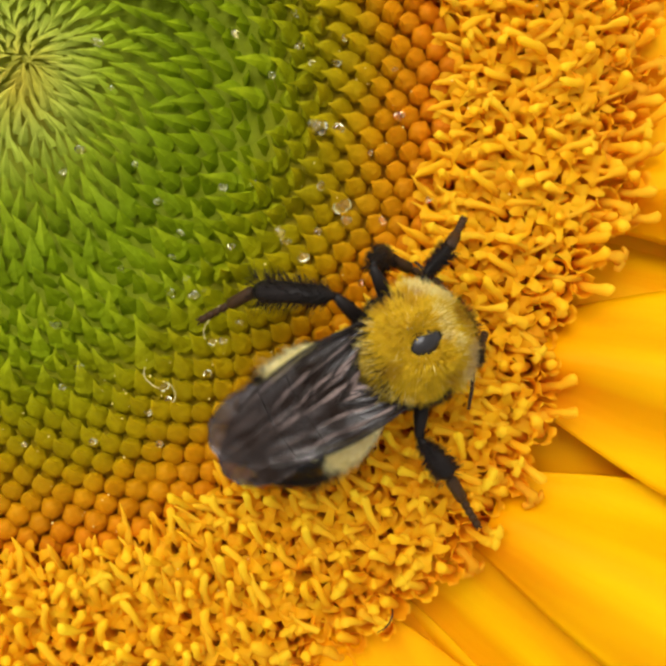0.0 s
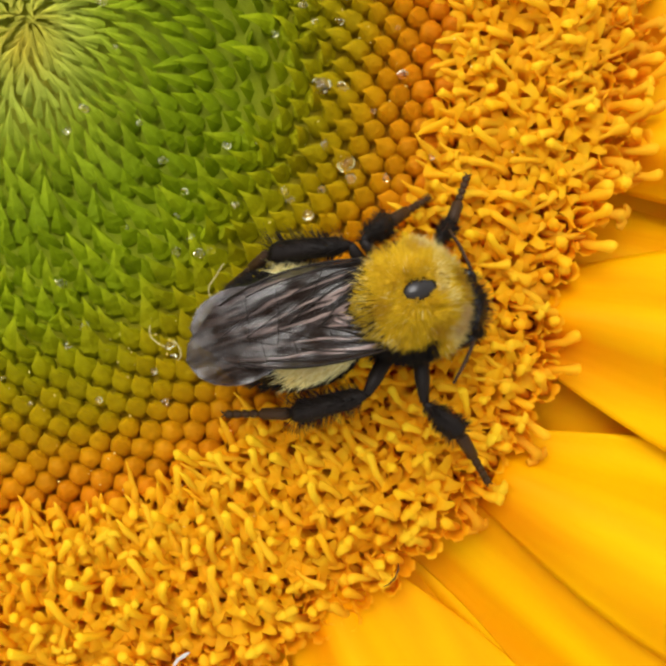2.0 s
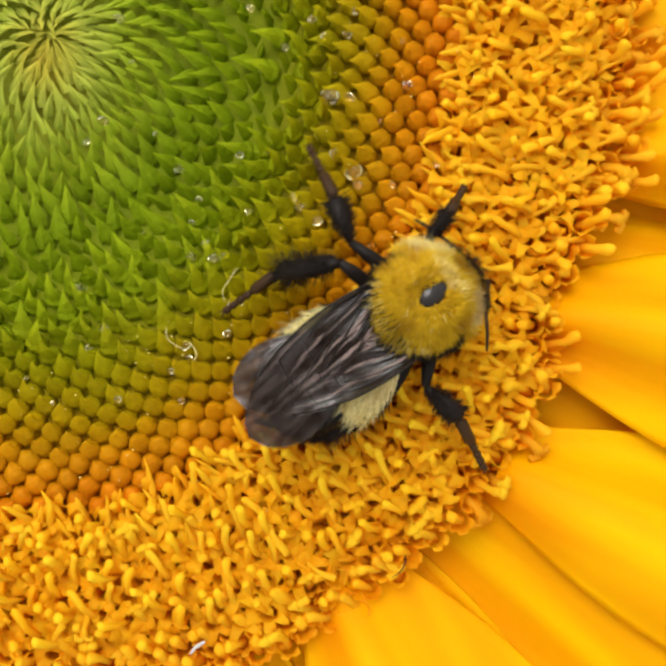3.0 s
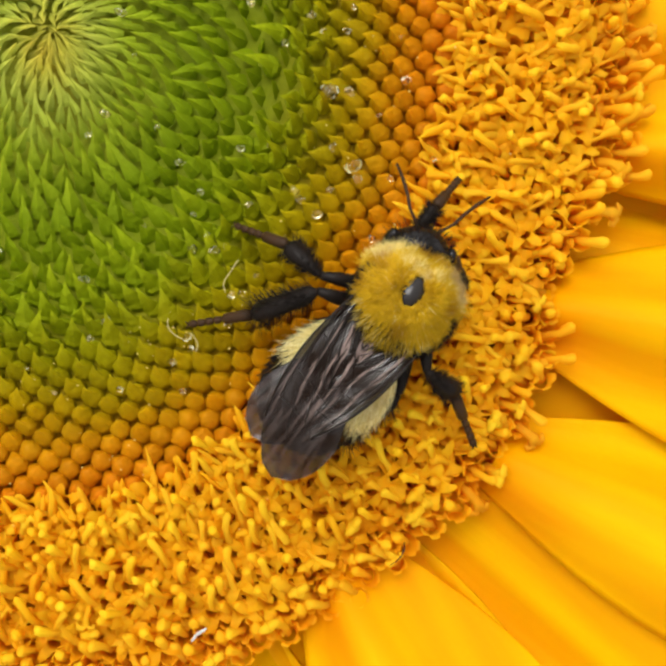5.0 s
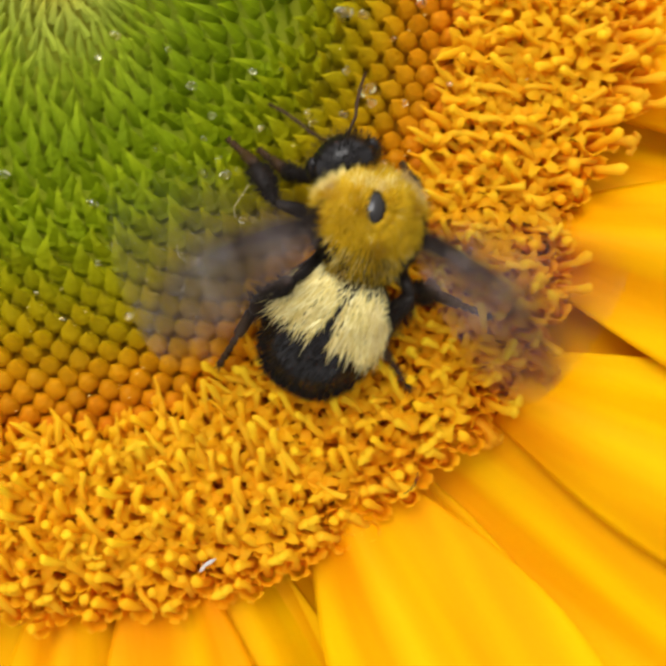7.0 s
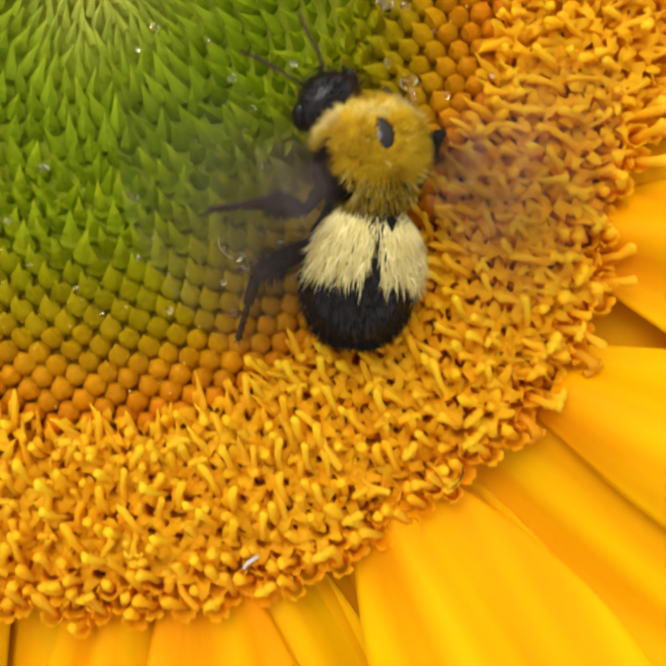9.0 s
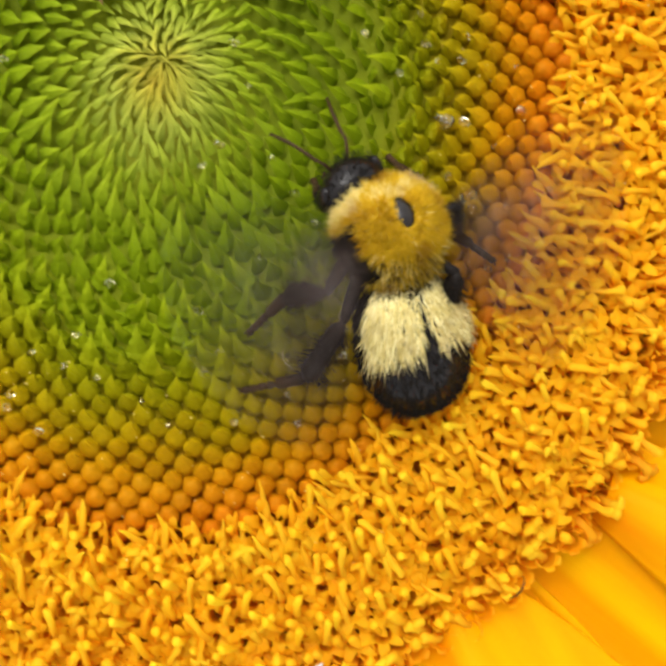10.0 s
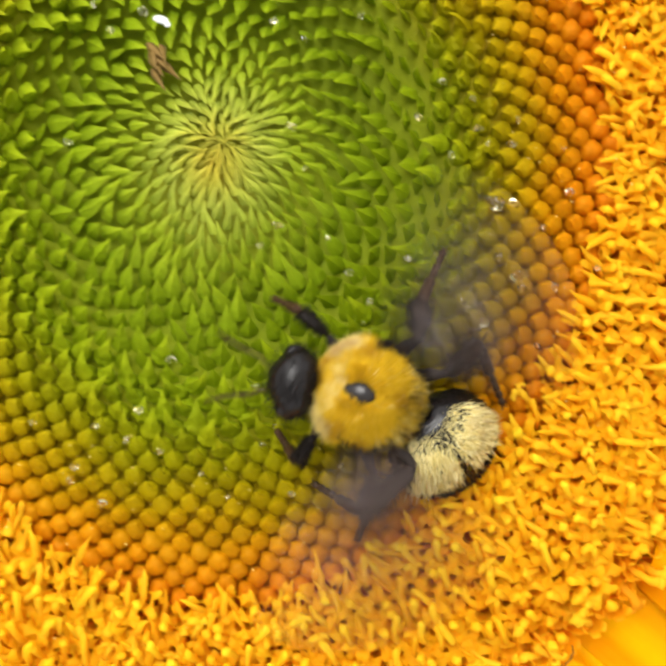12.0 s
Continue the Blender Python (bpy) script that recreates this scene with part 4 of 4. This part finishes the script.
# ---- what moves ----
# seconds, thorax x and y, heading, then against the thorax: abdomen's turn and dip, head's turn, left and right wing, head's reach, body's roll
BEE_ROWS = [
    (0.0, 23.81, -16.65, 30, 6.3, 6, -10, 188.5, 169.8, 2.3, 0),
    (0.5, 23.69, -16.47, 20, -11.2, 4, -10, 182.0, 161.6, 2.2, -4),
    (1.0, 23.65, -16.2, 27, -2.7, 4, -15, 184.5, 164.3, 2.6, -4),
    (1.5, 23.92, -16.68, 20, -9.5, 4, -15, 182.2, 162.4, 2.5, -6),
    (2.0, 23.3, -16.77, 18, -14.6, 4, -18, 183.3, 163.8, 2.9, -12),
    (2.5, 23.06, -16.4, 20, -18.0, 4, -20, 178.2, 158.9, 2.7, -9),
    (3.0, 23.7, -16.65, 38, -0.4, 8, -10, 186.9, 167.4, 2.6, 0),
    (5.0, 22.75, -17.16, 58, -15.3, 10, 12, 180.9, 161.8, 3.2, 0),
    (5.5, 23.39, -16.49, 57, -25.5, 12, 5, 184.3, 164.7, 3.1, -4),
    (6.0, 22.01, -18.28, 67, -23.8, 12, 11, 180.7, 162.0, 3.4, 0),
    (6.5, 21.02, -18.82, 80, -40.8, 14, 27, 182.9, 164.0, 3.5, 2),
    (7.0, 19.89, -17.35, 83, -22.1, 18, 26, 112.0, 248.0, 3.8, 5),
    (9.0, 17.5, -13.96, 97, -11.9, 14, 31, 112.0, 248.0, 3.9, 14),
    (9.5, 15.32, -13.43, 105, -5.1, 14, 25, 112.0, 248.0, 3.6, 13),
    (10.0, 14.83, -11.17, 106, 3.4, 14, 19, 112.0, 248.0, 3.5, 17),
    (10.5, 15.97, -10.41, 106, -1.7, 12, 16, 112.0, 248.0, 3.6, 20),
    (11.0, 17.25, -11.57, 143, -32.3, 36, 13, 112.0, 248.0, 4.3, 15),
    (11.5, 14.78, -13.69, 145, -35.7, 48, 7, 112.0, 248.0, 4.5, 8),
    (12.0, 10.0, -15.66, 158, -28.9, 52, 11, 112.0, 248.0, 4.4, 2),
]
LEG_L1 = [
    (0.0, 24.62, -12.75, 26.04, -11.17, 27.64, -8.49),
    (0.5, 24.84, -12.69, 26.27, -11.33, 27.51, -8.78),
    (1.0, 25.03, -12.55, 26.46, -11.32, 27.45, -8.94),
    (1.5, 24.86, -12.92, 25.97, -11.73, 27.36, -8.88),
    (2.0, 25.30, -13.18, 26.17, -12.13, 27.31, -9.02),
    (2.5, 24.64, -12.61, 25.63, -11.41, 27.30, -9.14),
    (3.0, 24.34, -12.91, 25.58, -11.44, 27.26, -8.87),
    (5.0, 23.90, -12.60, 25.16, -11.09, 27.01, -8.98),
    (5.5, 23.67, -12.30, 25.18, -11.01, 27.30, -9.02),
    (6.0, 21.77, -14.47, 21.15, -13.49, 20.20, -12.48),
    (6.5, 18.43, -15.50, 16.17, -14.10, 13.89, -12.39),
    (7.0, 16.39, -14.36, 15.08, -13.75, 13.96, -12.63),
    (9.0, 15.02, -11.85, 14.23, -11.14, 13.76, -9.79),
    (9.5, 12.57, -11.68, 11.69, -11.09, 11.04, -9.81),
    (10.0, 12.05, -9.47, 11.16, -8.89, 10.49, -7.63),
    (10.5, 13.20, -8.71, 12.30, -8.13, 11.63, -6.87),
    (11.0, 13.54, -13.00, 12.69, -13.19, 11.76, -12.87),
    (11.5, 9.74, -17.15, 8.46, -17.55, 7.38, -16.61),
    (12.0, 6.56, -18.45, 5.72, -19.87, 5.13, -19.16),
]
LEG_L2 = [
    (0.0, 21.83, -12.52, 22.52, -11.53, 23.75, -12.01),
    (0.5, 21.59, -12.70, 23.13, -11.34, 24.01, -11.66),
    (1.0, 21.35, -14.15, 22.63, -12.03, 23.61, -11.79),
    (1.5, 21.18, -13.60, 22.26, -11.72, 23.51, -11.47),
    (2.0, 21.08, -13.63, 22.39, -12.23, 23.39, -11.53),
    (2.5, 19.73, -12.80, 20.30, -9.61, 20.50, -6.88),
    (3.0, 19.21, -12.61, 18.61, -9.34, 16.79, -5.61),
    (5.0, 18.02, -15.54, 15.59, -13.08, 11.00, -11.40),
    (5.5, 18.20, -14.74, 15.92, -12.49, 11.62, -11.83),
    (6.0, 17.30, -16.67, 15.75, -13.72, 11.98, -12.17),
    (6.5, 16.32, -16.85, 15.14, -14.35, 12.17, -12.12),
    (7.0, 14.68, -16.06, 13.56, -13.75, 12.00, -11.98),
    (9.0, 13.99, -16.76, 10.71, -15.94, 6.18, -16.42),
    (9.5, 12.62, -16.00, 8.98, -16.30, 5.91, -16.66),
    (10.0, 11.13, -14.53, 8.32, -14.66, 6.10, -16.94),
    (10.5, 12.63, -14.02, 8.60, -14.37, 6.13, -16.51),
    (11.0, 11.75, -16.35, 9.29, -15.36, 5.82, -16.55),
    (11.5, 12.49, -18.45, 10.50, -20.97, 8.40, -20.67),
    (12.0, 9.86, -19.00, 10.18, -22.96, 9.70, -24.93),
]
LEG_L3 = [
    (0.0, 19.73, -13.91, 15.13, -13.47, 11.34, -15.39),
    (0.5, 20.67, -13.16, 16.14, -13.51, 13.78, -14.91),
    (1.0, 19.28, -13.23, 14.02, -12.74, 11.10, -15.23),
    (1.5, 20.26, -12.79, 15.08, -12.17, 11.87, -14.41),
    (2.0, 20.38, -13.86, 15.81, -13.91, 13.67, -15.26),
    (2.5, 19.13, -13.04, 14.91, -13.29, 12.96, -14.66),
    (3.0, 19.19, -14.32, 15.51, -14.64, 11.82, -17.12),
    (5.0, 18.88, -16.79, 14.00, -17.71, 8.81, -18.43),
    (5.5, 18.45, -15.23, 13.83, -17.35, 8.91, -19.09),
    (6.0, 18.77, -18.41, 14.17, -19.61, 8.75, -19.57),
    (6.5, 18.16, -19.57, 13.06, -20.49, 9.23, -19.11),
    (7.0, 16.86, -19.48, 14.30, -21.34, 12.09, -23.62),
    (9.0, 14.22, -18.93, 11.94, -19.71, 10.28, -21.62),
    (9.5, 12.12, -18.18, 9.19, -20.33, 7.68, -20.05),
    (10.0, 11.84, -16.76, 9.80, -19.54, 7.12, -20.11),
    (10.5, 12.60, -15.75, 10.84, -19.28, 8.19, -20.12),
    (11.0, 15.9, -16.5, 15.4, -20.6, 10.5, -21.2),
    (11.5, 15.01, -18.48, 13.38, -20.76, 10.01, -21.23),
    (12.0, 12.41, -19.54, 9.39, -22.95, 7.28, -21.90),
]
LEG_R1 = [
    (0.0, 26.89, -17.19, 27.61, -17.23, 28.03, -16.76),
    (0.5, 26.63, -17.53, 27.33, -17.70, 27.82, -17.31),
    (1.0, 26.70, -16.89, 27.41, -16.98, 27.86, -16.53),
    (1.5, 26.86, -17.74, 27.56, -17.91, 28.05, -17.52),
    (2.0, 26.20, -17.93, 26.90, -18.12, 27.40, -17.75),
    (2.5, 26.00, -17.45, 26.70, -17.62, 27.19, -17.23),
    (3.0, 26.83, -16.75, 27.55, -16.70, 27.90, -16.17),
    (5.0, 25.72, -16.19, 26.37, -15.89, 26.52, -15.28),
    (5.5, 26.37, -15.56, 27.04, -15.28, 27.20, -14.66),
    (6.0, 24.78, -16.85, 25.39, -16.45, 25.44, -15.82),
    (6.5, 23.41, -16.80, 23.91, -16.28, 23.81, -15.66),
    (7.0, 22.17, -15.21, 22.64, -14.66, 22.52, -14.04),
    (9.0, 19.19, -11.34, 19.51, -10.69, 19.24, -10.12),
    (9.5, 16.63, -10.59, 16.86, -9.91, 16.51, -9.38),
    (10.0, 16.09, -8.31, 16.31, -7.63, 15.95, -7.10),
    (10.5, 17.24, -7.55, 17.45, -6.86, 17.10, -6.34),
    (11.0, 16.54, -8.53, 16.30, -7.84, 15.70, -7.64),
    (11.5, 13.96, -10.68, 13.70, -10.00, 13.09, -9.82),
    (12.0, 7.52, -11.84, 5.82, -10.37, 4.14, -9.61),
]
LEG_R2 = [
    (0.0, 24.27, -22.41, 26.28, -24.14, 28.52, -27.94),
    (0.5, 23.22, -21.50, 25.19, -23.41, 27.77, -26.40),
    (1.0, 24.33, -21.97, 26.44, -24.01, 28.42, -27.91),
    (1.5, 24.25, -22.11, 26.16, -23.93, 28.54, -27.60),
    (2.0, 24.32, -22.55, 26.37, -24.08, 28.50, -27.45),
    (2.5, 23.47, -22.18, 25.51, -23.85, 28.03, -27.55),
    (3.0, 24.02, -21.95, 26.23, -23.51, 28.27, -27.38),
    (5.0, 24.08, -21.07, 26.10, -22.73, 27.94, -27.02),
    (5.5, 25.08, -21.47, 26.25, -22.97, 28.22, -26.56),
    (6.0, 24.95, -21.93, 26.51, -21.88, 30.12, -22.11),
    (6.5, 23.84, -22.07, 25.76, -21.96, 29.49, -22.11),
    (7.0, 22.22, -21.20, 23.93, -21.12, 26.51, -22.09),
    (9.0, 19.3, -13.4, 18.8, -15.0, 18.2, -16.6),
    (9.5, 18.14, -12.36, 18.93, -12.98, 20.15, -13.69),
    (10.0, 17.63, -10.06, 18.43, -10.66, 19.67, -11.35),
    (10.5, 18.78, -9.29, 19.57, -9.90, 20.81, -10.58),
    (11.0, 18.81, -8.99, 19.81, -8.99, 21.21, -8.80),
    (11.5, 17.39, -10.71, 15.90, -8.78, 16.43, -5.15),
    (12.0, 12.22, -12.91, 13.35, -10.31, 15.64, -5.90),
]
LEG_R3 = [
    (0.0, 20.89, -22.88, 18.04, -24.14, 15.48, -24.55),
    (0.5, 21.37, -21.50, 16.14, -21.95, 10.79, -23.27),
    (1.0, 21.80, -22.42, 17.34, -23.75, 11.82, -23.40),
    (1.5, 20.92, -22.10, 16.72, -23.18, 11.46, -23.31),
    (2.0, 21.28, -21.36, 16.98, -22.93, 11.87, -23.19),
    (2.5, 20.73, -20.95, 16.56, -22.27, 11.33, -23.26),
    (3.0, 21.56, -23.15, 18.09, -24.33, 12.28, -23.43),
    (5.0, 22.31, -23.79, 19.10, -25.25, 11.42, -23.25),
    (5.5, 22.09, -23.43, 19.67, -25.10, 11.79, -23.49),
    (6.0, 21.95, -25.37, 20.04, -26.34, 11.90, -23.57),
    (6.5, 21.35, -25.27, 19.70, -26.42, 11.59, -23.61),
    (7.0, 21.77, -20.10, 21.73, -22.11, 20.59, -23.98),
    (9.0, 18.6, -16.4, 18.3, -18.4, 17.9, -20.2),
    (9.5, 18.09, -15.27, 18.80, -17.15, 18.45, -19.32),
    (10.0, 17.63, -12.97, 18.38, -14.84, 18.06, -17.01),
    (10.5, 18.78, -12.20, 19.52, -14.07, 19.21, -16.24),
    (11.0, 20.57, -11.31, 22.29, -12.36, 23.34, -14.28),
    (11.5, 18.86, -13.50, 20.54, -13.81, 22.52, -14.95),
    (12.0, 13.99, -14.46, 15.30, -14.03, 18.01, -14.39),
]

LEG_ROWS = {"L1": LEG_L1, "L2": LEG_L2, "L3": LEG_L3, "R1": LEG_R1, "R2": LEG_R2, "R3": LEG_R3}
BODY_HEIGHT, SOLE = 4.9, 0.3


def body_pose(x, y, heading, roll=0):
    return pose(x, y, BODY_HEIGHT, 0, 0, heading) @ pose(0, 0, 0, roll, 0, 0)


def segment(start, toward, length, low, high):
    """A rigid piece from start over the place toward (x, y), dipping or rising as its length asks; its pose and end."""
    flat = Vector((toward[0] - start.x, toward[1] - start.y, 0))
    reach = min(flat.length, length * 0.985)
    drop = math.sqrt(length ** 2 - reach ** 2)
    z = min(max(start.z + (drop if high > start.z + 0.01 and low >= start.z else -drop), low), high)
    dz = max(-length * 0.95, min(length * 0.95, z - start.z))
    reach = math.sqrt(length ** 2 - dz ** 2)
    way = flat.normalized() * reach + Vector((0, 0, dz))
    x = way.normalized()
    y = Vector((0, 0, 1)).cross(x).normalized()
    turn = Matrix((x, y, x.cross(y))).transposed().to_4x4()
    return Matrix.Translation(start) @ turn, start + way


def leg_poses(name, row, body):
    hip = body @ Vector((*HIPS[name], -1.7))
    f, t, s = LENGTHS[name[1]]
    knee_m, knee = segment(hip, row[1:3], f, hip.z + 0.1, 5.2)
    shin_m, ankle = segment(knee, row[3:5], t, 1.6, 3.6)
    foot_m, _ = segment(ankle, row[5:7], s, SOLE, 1.4)
    back = body.inverted()
    return [back @ m for m in (knee_m, shin_m, foot_m)]


def motions():
    walk(bee, [(r[0], swing(body_pose(*r[1:4], r[10]))) for r in BEE_ROWS])
    walk(abdomen, [(r[0], swing(pose(-2.3 - 0.045 * max(0, r[5] - 20), 0, -0.85 + 0.03 * max(0, r[5] - 20), 0, -r[5], r[4]))) for r in BEE_ROWS])
    walk(head, [(r[0], swing(pose(0, 0, 0, 0, 0, r[6]) @ pose(r[9], 0, -1.7 + 0.9 * max(0.0, r[9] - 2.8), 0, 30 if r[9] < 3.1 else 12, 0))) for r in BEE_ROWS])
    for antenna, k in zip(antennae, (1, -1)):
        walk(antenna, [(r[0], swing(pose(1.1, 0.55 * k, 0.7, 0, 0, k * (88 if r[0] < 3.5 else 5 if r[0] < 8 else -8)))) for r in BEE_ROWS])
    for name, trio in legs.items():
        keyed = [(row[0], leg_poses(name, row, body_pose(*b[1:4], b[10]))) for row, b in zip(LEG_ROWS[name], BEE_ROWS)]
        for i, piece in enumerate(trio):
            walk(piece, [(t, swing(ms[i])) for t, ms in keyed])
    for wing, k, fore in wings:
        rows = []
        for r in BEE_ROWS:
            if r[0] < 6.6:
                angle = r[7] if k > 0 else r[8]
                rows.append((r[0], wing_pose(k, fore, angle - 3 * k + ((-1 if r[0] < 2.9 else -6) if k < 0 else 2 if r[0] < 2.9 else 0), -3, 0)))
        rows.append((6.8, wing_pose(k, fore, 180 - 20 * k, -3, 0)))
        for i in range(210, 364):
            t, beat = i / 30, (0, 0.75, 0.1, -0.6, -0.75)[i % 5]
            mid = 62 + 13 * min(1.0, (t - 7) / 2) - 10 * max(0.0, (t - 10) / 2)
            rows.append((t, wing_pose(k, fore, 180 - k * (mid + 78 * beat), -4 - 30 * beat, 12)))
        walk(wing, rows)


def wing_pose(k, fore, angle, dip, roll):
    lift = (1.12 if fore else 0.95) + 0.14 * k
    return swing(pose(-0.1 if fore else -0.5, 2.1 * k, lift, 0, 0, angle) @ pose(0, 0, 0, k * (roll - (5 if fore else 0)), dip, 0))


motions()
